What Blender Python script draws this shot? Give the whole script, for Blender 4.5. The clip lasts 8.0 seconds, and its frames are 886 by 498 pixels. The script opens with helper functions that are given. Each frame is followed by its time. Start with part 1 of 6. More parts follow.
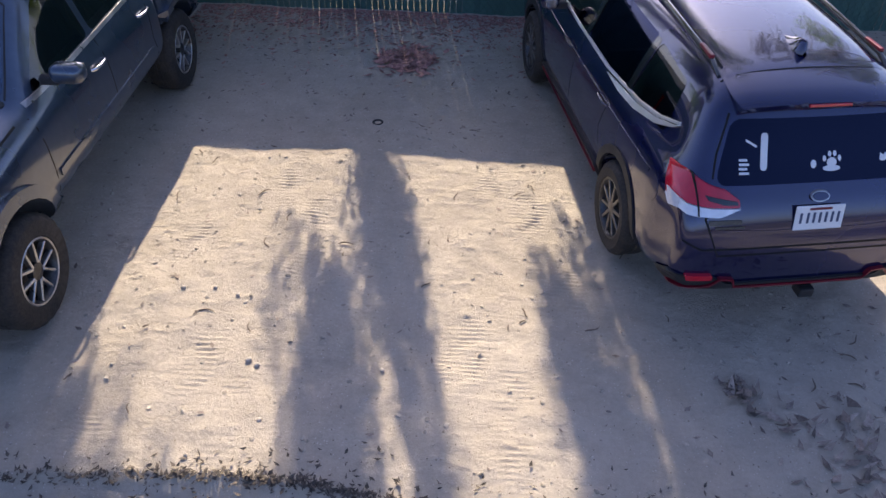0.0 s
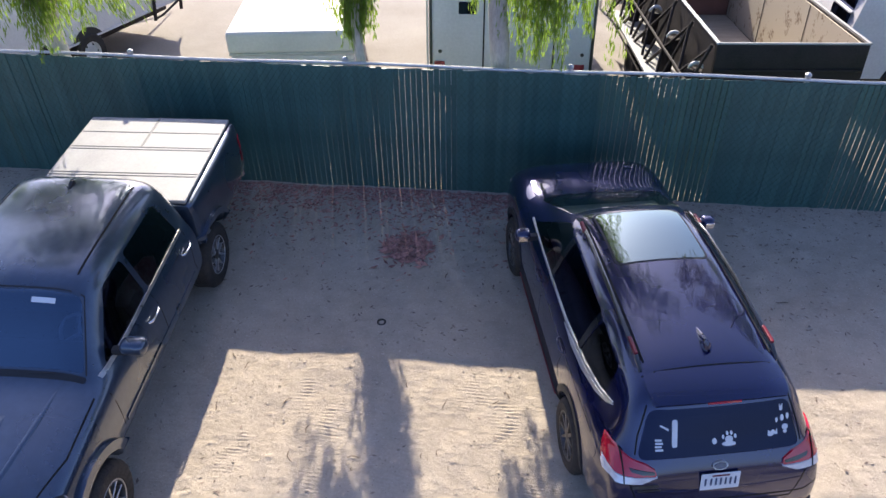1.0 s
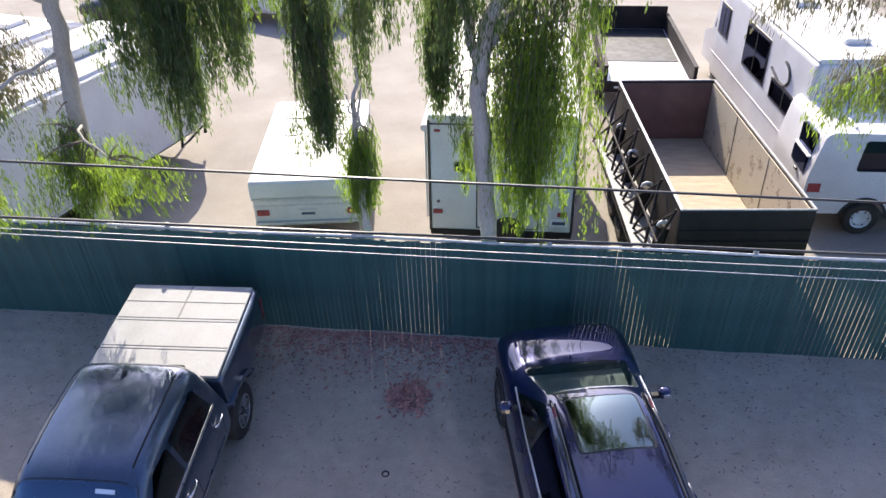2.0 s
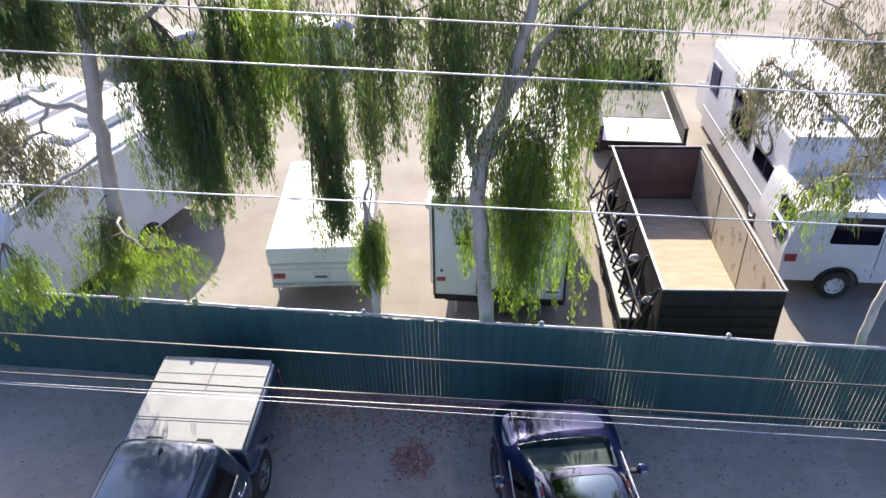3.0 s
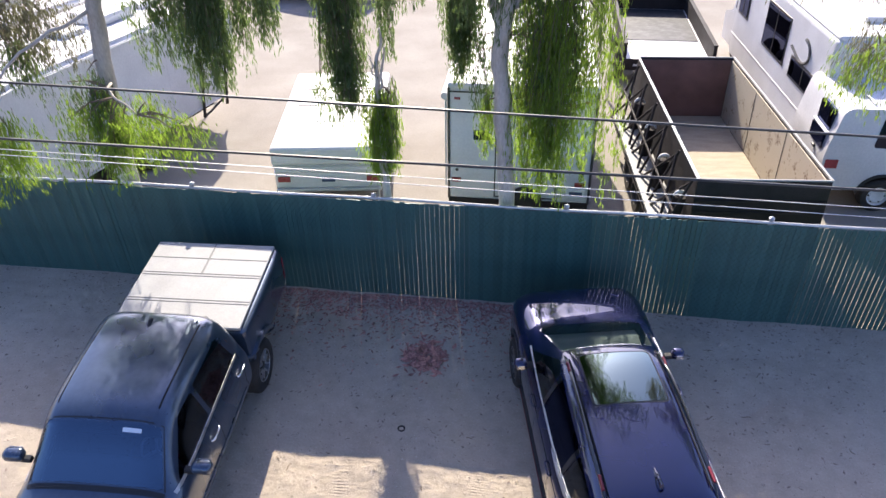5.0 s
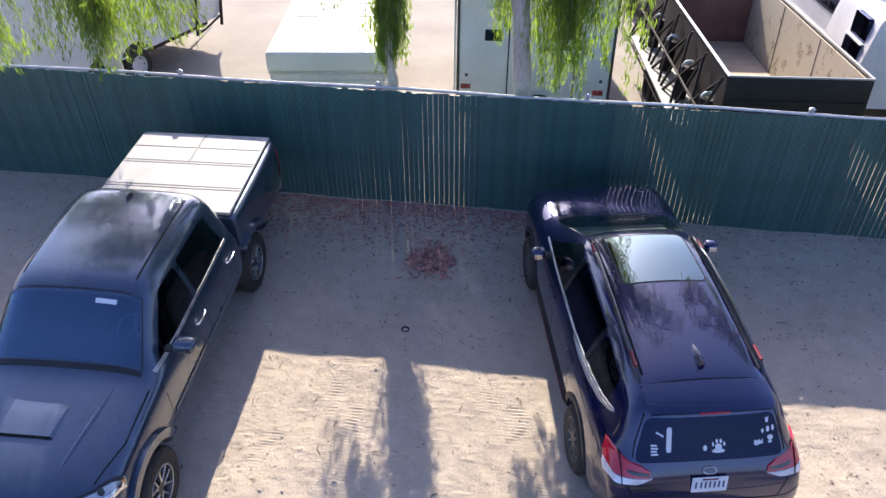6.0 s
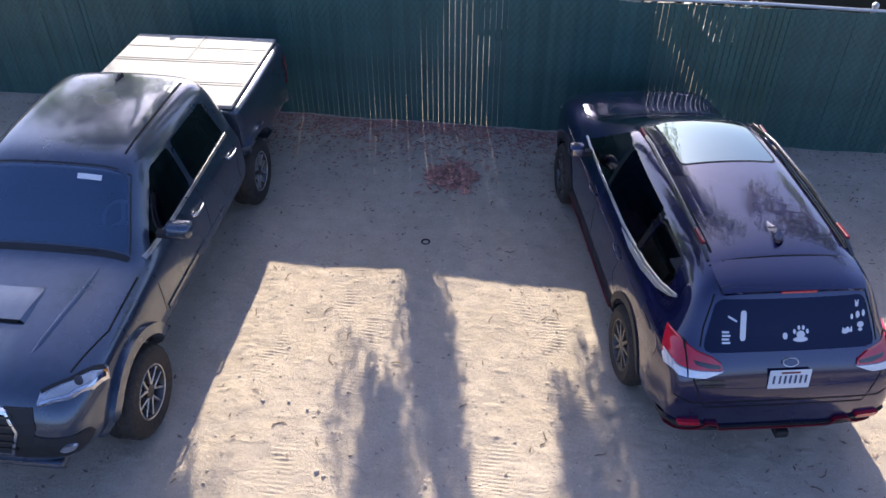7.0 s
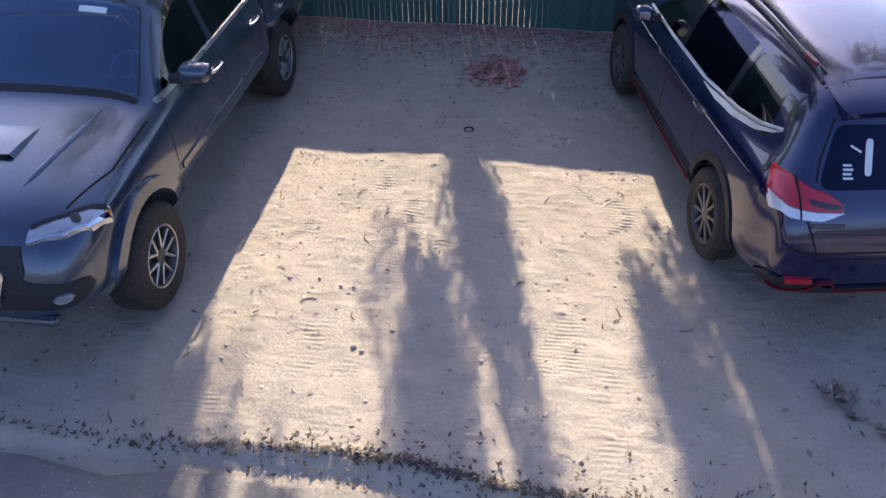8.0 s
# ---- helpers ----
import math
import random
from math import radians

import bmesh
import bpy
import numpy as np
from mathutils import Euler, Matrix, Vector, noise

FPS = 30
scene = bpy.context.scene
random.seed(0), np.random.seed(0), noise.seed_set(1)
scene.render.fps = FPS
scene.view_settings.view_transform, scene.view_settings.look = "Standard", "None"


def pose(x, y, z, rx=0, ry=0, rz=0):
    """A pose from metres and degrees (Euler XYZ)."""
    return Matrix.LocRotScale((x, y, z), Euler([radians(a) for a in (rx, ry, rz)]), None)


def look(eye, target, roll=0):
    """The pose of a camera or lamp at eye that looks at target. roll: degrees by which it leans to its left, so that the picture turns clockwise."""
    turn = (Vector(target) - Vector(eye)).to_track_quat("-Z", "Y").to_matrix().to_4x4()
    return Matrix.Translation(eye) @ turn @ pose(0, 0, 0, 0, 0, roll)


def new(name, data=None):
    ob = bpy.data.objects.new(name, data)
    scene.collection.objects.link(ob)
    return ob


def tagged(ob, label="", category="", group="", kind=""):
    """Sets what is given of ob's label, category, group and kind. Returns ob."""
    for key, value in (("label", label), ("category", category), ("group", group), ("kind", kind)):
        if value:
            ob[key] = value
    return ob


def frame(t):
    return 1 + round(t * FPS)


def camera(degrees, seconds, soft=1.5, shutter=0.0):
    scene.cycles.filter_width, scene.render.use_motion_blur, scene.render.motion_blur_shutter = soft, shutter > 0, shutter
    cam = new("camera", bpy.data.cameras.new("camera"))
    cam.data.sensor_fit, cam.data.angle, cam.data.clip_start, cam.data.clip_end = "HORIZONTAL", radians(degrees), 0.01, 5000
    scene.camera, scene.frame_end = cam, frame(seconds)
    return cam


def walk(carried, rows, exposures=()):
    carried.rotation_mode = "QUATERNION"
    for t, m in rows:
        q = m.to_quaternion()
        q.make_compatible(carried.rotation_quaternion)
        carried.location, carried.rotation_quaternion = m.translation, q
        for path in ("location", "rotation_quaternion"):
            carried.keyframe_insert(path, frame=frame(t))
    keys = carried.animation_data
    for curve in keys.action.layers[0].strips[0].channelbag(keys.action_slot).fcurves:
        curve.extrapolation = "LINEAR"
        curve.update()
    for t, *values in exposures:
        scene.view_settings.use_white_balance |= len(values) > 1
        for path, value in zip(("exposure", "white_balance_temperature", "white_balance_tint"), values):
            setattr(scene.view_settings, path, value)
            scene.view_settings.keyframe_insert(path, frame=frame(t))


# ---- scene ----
cam = camera(60.2, 8.0)
# seconds, eye, the way it looks (per metre ahead), roll: the drone climbs, hovers and sinks again
PATH = [
    (0, (0.7, -8.708, 3.714), (-0.122, 1.523, -1.29), 0.6),
    (0.5, (0.753, -8.604, 4.882), (-0.144, 1.523, -1.288), -0.4),
    (1, (0.944, -8.444, 6.058), (-0.171, 1.525, -1.283), -0.9),
    (1.5, (1.056, -8.357, 7.202), (-0.186, 1.545, -1.257), -1.1),
    (2, (1.176, -8.338, 8.293), (-0.203, 1.559, -1.236), -1.9),
    (2.2, (1.203, -8.32, 8.79), (-0.204, 1.558, -1.238), -1.8),
    (2.6, (1.235, -8.35, 9.53), (-0.212, 1.555, -1.239), -1.8),
    (3.0, (1.26, -8.405, 9.93), (-0.215, 1.553, -1.241), -1.7),
    (3.3, (1.27, -8.445, 9.96), (-0.217, 1.552, -1.242), -1.6),
    (3.5, (1.276, -8.459, 9.892), (-0.218, 1.551, -1.243), -1.5),
    (4, (1.285, -8.575, 9.416), (-0.222, 1.553, -1.241), -1.6),
    (4.2, (1.275, -8.61, 9.15), (-0.224, 1.551, -1.243), -1.6),
    (5.3, (1.105, -8.79, 7.65), (-0.241, 1.537, -1.257), -1.5),
    (5.5, (1.085, -8.83, 7.324), (-0.244, 1.534, -1.259), -1.4),
    (6, (0.98, -8.894, 6.575), (-0.224, 1.527, -1.272), -0.5),
    (6.5, (0.836, -8.888, 5.869), (-0.203, 1.534, -1.267), 0.4),
    (7, (0.715, -8.927, 5.144), (-0.227, 1.537, -1.26), -0.2),
    (7.5, (0.559, -8.97, 4.425), (-0.24, 1.536, -1.258), -0.2),
    (8, (0.421, -9.002, 3.707), (-0.265, 1.541, -1.246), -0.9),
]
walk(cam, [(t, look(eye, Vector(eye) + Vector(way), roll)) for t, eye, way, roll in PATH], [(0, 1.1, 5750, 29), (1.5, 1.18, 5550, 28), (3.5, 1.2, 5600, 28), (6, 1.26, 5550, 30), (8, 1.22, 5700, 29)])

# ---- light ----
SUN_FROM = Vector((-0.21, 1.0, 0.583)).normalized()
world = bpy.data.worlds.new("world")
scene.world = world
world.use_nodes = True
sky = world.node_tree.nodes.new("ShaderNodeTexSky")
sky.sky_type, sky.sun_disc = "NISHITA", False
sky.sun_elevation = math.asin(SUN_FROM.z)
sky.sun_rotation = math.atan2(SUN_FROM.x, SUN_FROM.y)
sky.ozone_density, sky.dust_density = 3.0, 2.6
world.node_tree.links.new(sky.outputs[0], world.node_tree.nodes["Background"].inputs[0])
world.node_tree.nodes["Background"].inputs[1].default_value = 0.105
sun = new("sun", bpy.data.lights.new("sun", "SUN"))
sun.data.energy, sun.data.angle, sun.data.color = 4.6, radians(0.5), (1.0, 0.9, 0.56)
sun.matrix_world = look((0, 0, 20), Vector((0, 0, 20)) - SUN_FROM)


# ---- tools ----
from mathutils.bvhtree import BVHTree
YARD = pose(0, 0.3, 0, -5.7, 0, 0)  # the yard behind the fence falls away from it


def ramp(n, stops):
    r = n.new("ShaderNodeValToRGB")
    while len(r.color_ramp.elements) < len(stops):
        r.color_ramp.elements.new(0.5)
    for e, (p, c) in zip(r.color_ramp.elements, stops):
        e.position, e.color = p, (*c, 1) if len(c) == 3 else c
    return r


def surf(name, a, b, scale=4.0, fine=60.0, rough=(0.5, 0.8), bump=0.2, dist=0.01, metal=0.0, coat=0.0, coat_ior=1.5, coat_rough=0.03, vary=0.0, spec=0.5, mid=(0.35, 0.65), stretch=(1, 1, 1), island=False):
    """A surface that wanders between two colours at two scales, with grain and uneven gloss."""
    m = bpy.data.materials.new(name)
    m.use_nodes = True
    n, k = m.node_tree.nodes, m.node_tree.links.new
    p = n["Principled BSDF"]
    tc, mp = n.new("ShaderNodeTexCoord"), n.new("ShaderNodeMapping")
    mp.inputs["Scale"].default_value = stretch
    k(tc.outputs["Object"], mp.inputs[0])
    big, small = n.new("ShaderNodeTexNoise"), n.new("ShaderNodeTexNoise")
    for t, s, d in ((big, scale, 6), (small, fine, 4)):
        t.inputs["Scale"].default_value, t.inputs["Detail"].default_value = s, d
        k(mp.outputs[0], t.inputs["Vector"])
    mix = n.new("ShaderNodeMix")
    mix.inputs[0].default_value = 0.4
    k(big.outputs[0], mix.inputs[2])
    k(small.outputs[0], mix.inputs[3])
    r = ramp(n, [(mid[0], a), (mid[1], b)])
    k(mix.outputs[0], r.inputs[0])
    out = r.outputs[0]
    if vary:
        src = n.new("ShaderNodeNewGeometry").outputs["Random Per Island"] if island else n.new("ShaderNodeObjectInfo").outputs["Random"]
        h = n.new("ShaderNodeHueSaturation")
        mr = n.new("ShaderNodeMapRange")
        mr.inputs[3].default_value, mr.inputs[4].default_value = 1 - vary, 1 + vary
        k(src, mr.inputs[0])
        k(mr.outputs[0], h.inputs["Value"])
        k(out, h.inputs["Color"])
        out = h.outputs[0]
    k(out, p.inputs["Base Color"])
    mr = n.new("ShaderNodeMapRange")
    mr.inputs[1].default_value, mr.inputs[2].default_value = 0.3, 0.7
    mr.inputs[3].default_value, mr.inputs[4].default_value = rough
    k(big.outputs[0], mr.inputs[0])
    k(mr.outputs[0], p.inputs["Roughness"])
    p.inputs["Metallic"].default_value = metal
    p.inputs["Specular IOR Level"].default_value = spec
    if coat:
        p.inputs["Coat Weight"].default_value, p.inputs["Coat Roughness"].default_value = coat, coat_rough
        p.inputs["Coat IOR"].default_value = coat_ior
    if bump:
        bp = n.new("ShaderNodeBump")
        bp.inputs["Strength"].default_value, bp.inputs["Distance"].default_value = bump, dist
        k(mix.outputs[0], bp.inputs["Height"])
        k(bp.outputs[0], p.inputs["Normal"])
    return m


def soil(name, a, b):
    """Packed dirt: broad patches, grain, dark specks of litter and small pale grit, all with relief."""
    m = bpy.data.materials.new(name)
    m.use_nodes = True
    n, k = m.node_tree.nodes, m.node_tree.links.new
    p = n["Principled BSDF"]
    tc = n.new("ShaderNodeTexCoord")
    def cloud(scale, detail=5, rough=0.55):
        t = n.new("ShaderNodeTexNoise")
        t.inputs["Scale"].default_value, t.inputs["Detail"].default_value, t.inputs["Roughness"].default_value = scale, detail, rough
        k(tc.outputs["Object"], t.inputs["Vector"])
        return t.outputs[0]
    def blend(f, x, y):
        q = n.new("ShaderNodeMix")
        q.inputs[0].default_value = f
        k(x, q.inputs[2])
        k(y, q.inputs[3])
        return q.outputs[0]
    def spots(scale, size, patch, gate):
        """Round flecks in some of the cells, more of them where a broad noise is high."""
        v = n.new("ShaderNodeTexVoronoi")
        v.inputs["Scale"].default_value = scale
        k(tc.outputs["Object"], v.inputs["Vector"])
        near = n.new("ShaderNodeMath")
        near.operation = "LESS_THAN"
        k(v.outputs["Distance"], near.inputs[0])
        near.inputs[1].default_value = size
        sep = n.new("ShaderNodeSeparateColor")
        k(v.outputs["Color"], sep.inputs[0])
        add = n.new("ShaderNodeMath")
        add.operation = "ADD"
        k(sep.outputs[0], add.inputs[0])
        k(patch, add.inputs[1])
        some = n.new("ShaderNodeMath")
        some.operation = "GREATER_THAN"
        k(add.outputs[0], some.inputs[0])
        some.inputs[1].default_value = gate
        mul = n.new("ShaderNodeMath")
        mul.operation = "MULTIPLY"
        k(near.outputs[0], mul.inputs[0])
        k(some.outputs[0], mul.inputs[1])
        return mul.outputs[0]
    broad, mid, fine, grain = cloud(0.7), cloud(5.0), cloud(34.0), cloud(150.0, 3, 0.7)
    tone = blend(0.42, blend(0.45, broad, mid), blend(0.5, fine, grain))
    r = ramp(n, [(0.34, a), (0.66, b)])
    k(tone, r.inputs[0])
    out = r.outputs[0]
    dark, pale = spots(38.0, 0.16, broad, 1.37), spots(55.0, 0.2, mid, 1.3)
    for mask, col in ((dark, (0.19, 0.145, 0.105, 1)), (pale, (0.68, 0.6, 0.49, 1))):
        x = n.new("ShaderNodeMix")
        x.data_type = "RGBA"
        k(mask, x.inputs[0])
        k(out, x.inputs[6])
        x.inputs[7].default_value = col
        out = x.outputs[2]
    k(out, p.inputs["Base Color"])
    p.inputs["Roughness"].default_value = 0.95
    p.inputs["Specular IOR Level"].default_value = 0.2
    h = blend(0.5, blend(0.6, mid, fine), blend(0.35, grain, pale))
    bp = n.new("ShaderNodeBump")
    bp.inputs["Strength"].default_value, bp.inputs["Distance"].default_value = 0.9, 0.034
    k(h, bp.inputs["Height"])
    k(bp.outputs[0], p.inputs["Normal"])
    return m


def glass(name, tint, rough=0.02, film=0.0, sheen=(1, 1, 1)):
    """A tinted pane: light passes dimmed, and the face mirrors more at a slant."""
    m = bpy.data.materials.new(name)
    m.use_nodes = True
    n, k = m.node_tree.nodes, m.node_tree.links.new
    n.remove(n["Principled BSDF"])
    t, g, f, x = n.new("ShaderNodeBsdfTransparent"), n.new("ShaderNodeBsdfGlossy"), n.new("ShaderNodeFresnel"), n.new("ShaderNodeMixShader")
    t.inputs[0].default_value = (*tint, 1)
    g.inputs["Roughness"].default_value = rough
    g.inputs[0].default_value = (*sheen, 1)
    f.inputs[0].default_value = 1.52
    a = n.new("ShaderNodeMath")
    a.operation, a.use_clamp = "MULTIPLY_ADD", True
    a.inputs[1].default_value, a.inputs[2].default_value = 1.0, film
    k(f.outputs[0], a.inputs[0])
    k(a.outputs[0], x.inputs[0])
    k(t.outputs[0], x.inputs[1])
    k(g.outputs[0], x.inputs[2])
    k(x.outputs[0], n["Material Output"].inputs[0])
    return m


def leafy(name, a, b, through_col):
    """Leaves, green to yellow by leaf, which let part of the light through."""
    m = bpy.data.materials.new(name)
    m.use_nodes = True
    n, k = m.node_tree.nodes, m.node_tree.links.new
    p = n["Principled BSDF"]
    geo = n.new("ShaderNodeNewGeometry")
    r = ramp(n, [(0.0, a), (0.75, b), (1.0, tuple(min(1, c * 1.5) for c in b))])
    k(geo.outputs["Random Per Island"], r.inputs[0])
    k(r.outputs[0], p.inputs["Base Color"])
    p.inputs["Roughness"].default_value = 0.45
    t, x = n.new("ShaderNodeBsdfTranslucent"), n.new("ShaderNodeMixShader")
    t.inputs[0].default_value = (*through_col, 1)
    x.inputs[0].default_value = 0.45
    k(p.outputs[0], x.inputs[1])
    k(t.outputs[0], x.inputs[2])
    k(x.outputs[0], n["Material Output"].inputs[0])
    return m


def part(name, bm, material, parent=None, label="", smooth=None):
    """Links a bmesh or a mesh as one object, under a thing or a part."""
    if isinstance(bm, bmesh.types.BMesh):
        me = bpy.data.meshes.new(name)
        bm.normal_update()
        bm.to_mesh(me)
        bm.free()
    else:
        me = bm
    if not me.materials:
        me.materials.append(material)
    if smooth is not None:
        me.shade_smooth()
        me.set_sharp_from_angle(angle=radians(smooth))
    ob = new(name, me)
    if parent:
        ob.parent = parent
    if label:
        ob["label"] = label
    return ob


def thing(name, label, category, at=None, group="", kind=""):
    ob = tagged(new(name), label, category, group, kind)
    if at is not None:
        ob.matrix_world = at
    return ob


def box(bm, x0, x1, y0, y1, z0, z1, bevel=0.0, m=None, seg=2):
    r = bmesh.ops.create_cube(bm, size=1, matrix=Matrix.Translation(((x0 + x1) / 2, (y0 + y1) / 2, (z0 + z1) / 2)) @ Matrix.Diagonal((x1 - x0, y1 - y0, z1 - z0, 1)))
    vs = r["verts"]
    if m is not None:
        bmesh.ops.transform(bm, matrix=m, verts=vs)
    if bevel:
        es = list({e for v in vs for e in v.link_edges})
        bmesh.ops.bevel(bm, geom=es, offset=bevel, segments=seg, affect="EDGES", profile=0.5)
    return bm


def boxed(*a, **k):
    return box(bmesh.new(), *a, **k)


def tube(bm, pts, radii, n=8, caps=True):
    """A round bar along points, with a radius at each."""
    pts = [Vector(p) for p in pts]
    radii = [radii] * len(pts) if isinstance(radii, (int, float)) else radii
    rings = []
    for i, p in enumerate(pts):
        d = (pts[min(i + 1, len(pts) - 1)] - pts[max(i - 1, 0)]).normalized()
        u = d.orthogonal().normalized() if abs(d.z) > 0.9 else d.cross(Vector((0, 0, 1))).normalized()
        if i and u.dot(last) < 0:
            u = -u
        last = u
        w = d.cross(u)
        rings.append([bm.verts.new(p + radii[i] * (math.cos(2 * math.pi * j / n) * u + math.sin(2 * math.pi * j / n) * w)) for j in range(n)])
    for a, b in zip(rings, rings[1:]):
        for j in range(n):
            bm.faces.new((a[j], a[(j + 1) % n], b[(j + 1) % n], b[j]))
    if caps:
        bm.faces.new(rings[0][::-1])
        bm.faces.new(rings[-1])
    return bm


def lathe(bm, profile, n=32):
    """Turns a profile of (radius, x) round the x axis."""
    rings = [[bm.verts.new((x, r * math.cos(2 * math.pi * j / n), r * math.sin(2 * math.pi * j / n))) for j in range(n)] for r, x in profile]
    for a, b in zip(rings, rings[1:]):
        for j in range(n):
            bm.faces.new((a[j], b[j], b[(j + 1) % n], a[(j + 1) % n]))
    return bm


def prism(bm, poly, axis, lo, hi):
    """A solid over a polygon of (u, v) in the plane across axis."""
    def at(u, v, w):
        return {"x": (w, u, v), "y": (u, w, v), "z": (u, v, w)}[axis]
    a, b = [bm.verts.new(at(u, v, lo)) for u, v in poly], [bm.verts.new(at(u, v, hi)) for u, v in poly]
    fs = [bm.faces.new(a), bm.faces.new(b[::-1])]
    for i in range(len(poly)):
        j = (i + 1) % len(poly)
        fs.append(bm.faces.new((a[j], a[i], b[i], b[j])))
    bmesh.ops.recalc_face_normals(bm, faces=fs)
    return bm


def rounded(poly, r=0.05, n=4):
    """A polygon of (u, v) with its corners rounded."""
    out = []
    k = len(poly)
    for i in range(k):
        p, a, b = Vector(poly[i]), Vector(poly[i - 1]), Vector(poly[(i + 1) % k])
        ra, rb = min(r, (a - p).length * 0.45), min(r, (b - p).length * 0.45)
        s, e = p + (a - p).normalized() * ra, p + (b - p).normalized() * rb
        for j in range(n + 1):
            t = j / n
            out.append(tuple((1 - t) ** 2 * s + 2 * t * (1 - t) * p + t * t * e))
    return out


def settle(bm, cutters=(), levels=2):
    """The mesh of a smoothed cage less its cutters."""
    me = bpy.data.meshes.new("cage")
    bm.to_mesh(me)
    bm.free()
    ob = new("cage", me)
    temp = [ob]
    if levels:
        s = ob.modifiers.new("s", "SUBSURF")
        s.levels = s.render_levels = levels
    for c in cutters:
        cm = bpy.data.meshes.new("cut")
        c.to_mesh(cm)
        c.free()
        co = new("cut", cm)
        temp.append(co)
        b = ob.modifiers.new("b", "BOOLEAN")
        b.operation, b.object, b.solver = "DIFFERENCE", co, "EXACT"
    got = bpy.data.meshes.new_from_object(ob.evaluated_get(bpy.context.evaluated_depsgraph_get()))
    for o in temp:
        d = o.data
        bpy.data.objects.remove(o)
        bpy.data.meshes.remove(d)
    return got


def cage(stations):
    """A closed cage over half sections (x, z), mirrored, one for each y."""
    bm = bmesh.new()
    rings = []
    for y, half in stations:
        ring = [(x, z) for x, z in half] + [(-x, z) for x, z in half[-2:0:-1]]
        rings.append([bm.verts.new((x, y, z)) for x, z in ring])
    for a, b in zip(rings, rings[1:]):
        for j in range(len(a)):
            k = (j + 1) % len(a)
            bm.faces.new((a[j], b[j], b[k], a[k]))
    bm.faces.new(rings[0])
    bm.faces.new(rings[-1][::-1])
    bmesh.ops.recalc_face_normals(bm, faces=bm.faces)
    return bm


def bvh_of(me):
    bm = bmesh.new()
    bm.from_mesh(me)
    t = BVHTree.FromBMesh(bm)
    bm.free()
    return t


def skin(tree, poly, axis, start, way, lift=0.006, depth=0.012, step=0.09):
    """A thin panel that follows a body: a polygon of (u, v) across axis, sent from start along way (+1 or -1) on to it."""
    i = "xyz".index(axis)
    bm = bmesh.new()
    o = [j for j in range(3) if j != i]
    def at(u, v):
        c = [0, 0, 0]
        c[i], c[o[0]], c[o[1]] = start, u, v
        return Vector(c)
    bm.faces.new([bm.verts.new(at(u, v)) for u, v in poly])
    for q, vals in ((o[0], [p[0] for p in poly]), (o[1], [p[1] for p in poly])):
        no = Vector([1.0 if j == q else 0.0 for j in range(3)])
        c = math.floor(min(vals) / step) * step + step
        while c < max(vals) - 1e-4:
            bmesh.ops.bisect_plane(bm, geom=bm.verts[:] + bm.edges[:] + bm.faces[:], plane_co=no * c, plane_no=no)
            c += step
    d = Vector([float(way) if j == i else 0.0 for j in range(3)])
    for v in bm.verts:
        hit, nor, _, _ = tree.ray_cast(v.co, d)
        if hit is None:
            hit, nor, _, _ = tree.find_nearest(v.co)
        if nor.dot(d) > 0:
            nor = -nor
        v.co = hit + nor * lift
        v.normal = nor
    edge = [e for e in bm.edges if e.is_boundary]
    r = bmesh.ops.extrude_edge_only(bm, edges=edge)
    for v in [g for g in r["geom"] if isinstance(g, bmesh.types.BMVert)]:
        v.co += d * (depth + lift)
    bmesh.ops.recalc_face_normals(bm, faces=bm.faces)
    f = max(bm.faces, key=lambda q: abs(q.normal.dot(d)))
    if f.normal.dot(d) > 0:
        bmesh.ops.reverse_faces(bm, faces=bm.faces)
    return bm


def both(bm):
    """The same geometry mirrored in x."""
    c = bm.copy()
    bmesh.ops.scale(c, vec=(-1, 1, 1), verts=c.verts)
    bmesh.ops.reverse_faces(c, faces=c.faces)
    return c


def pair(name, bm, material, parent, label="", smooth=None):
    """A part and its mirror image."""
    c = both(bm)
    return part(name, bm, material, parent, label, smooth), part(name, c, material, parent, label, smooth)


def strip(pts, w):
    """A band of width w along points (u, v), as a polygon."""
    pts = [Vector(p) for p in pts]
    l, r = [], []
    for i, p in enumerate(pts):
        d = (pts[min(i + 1, len(pts) - 1)] - pts[max(i - 1, 0)]).normalized()
        nrm = Vector((-d.y, d.x)) * w / 2
        l.append(tuple(p + nrm))
        r.append(tuple(p - nrm))
    return l + r[::-1]


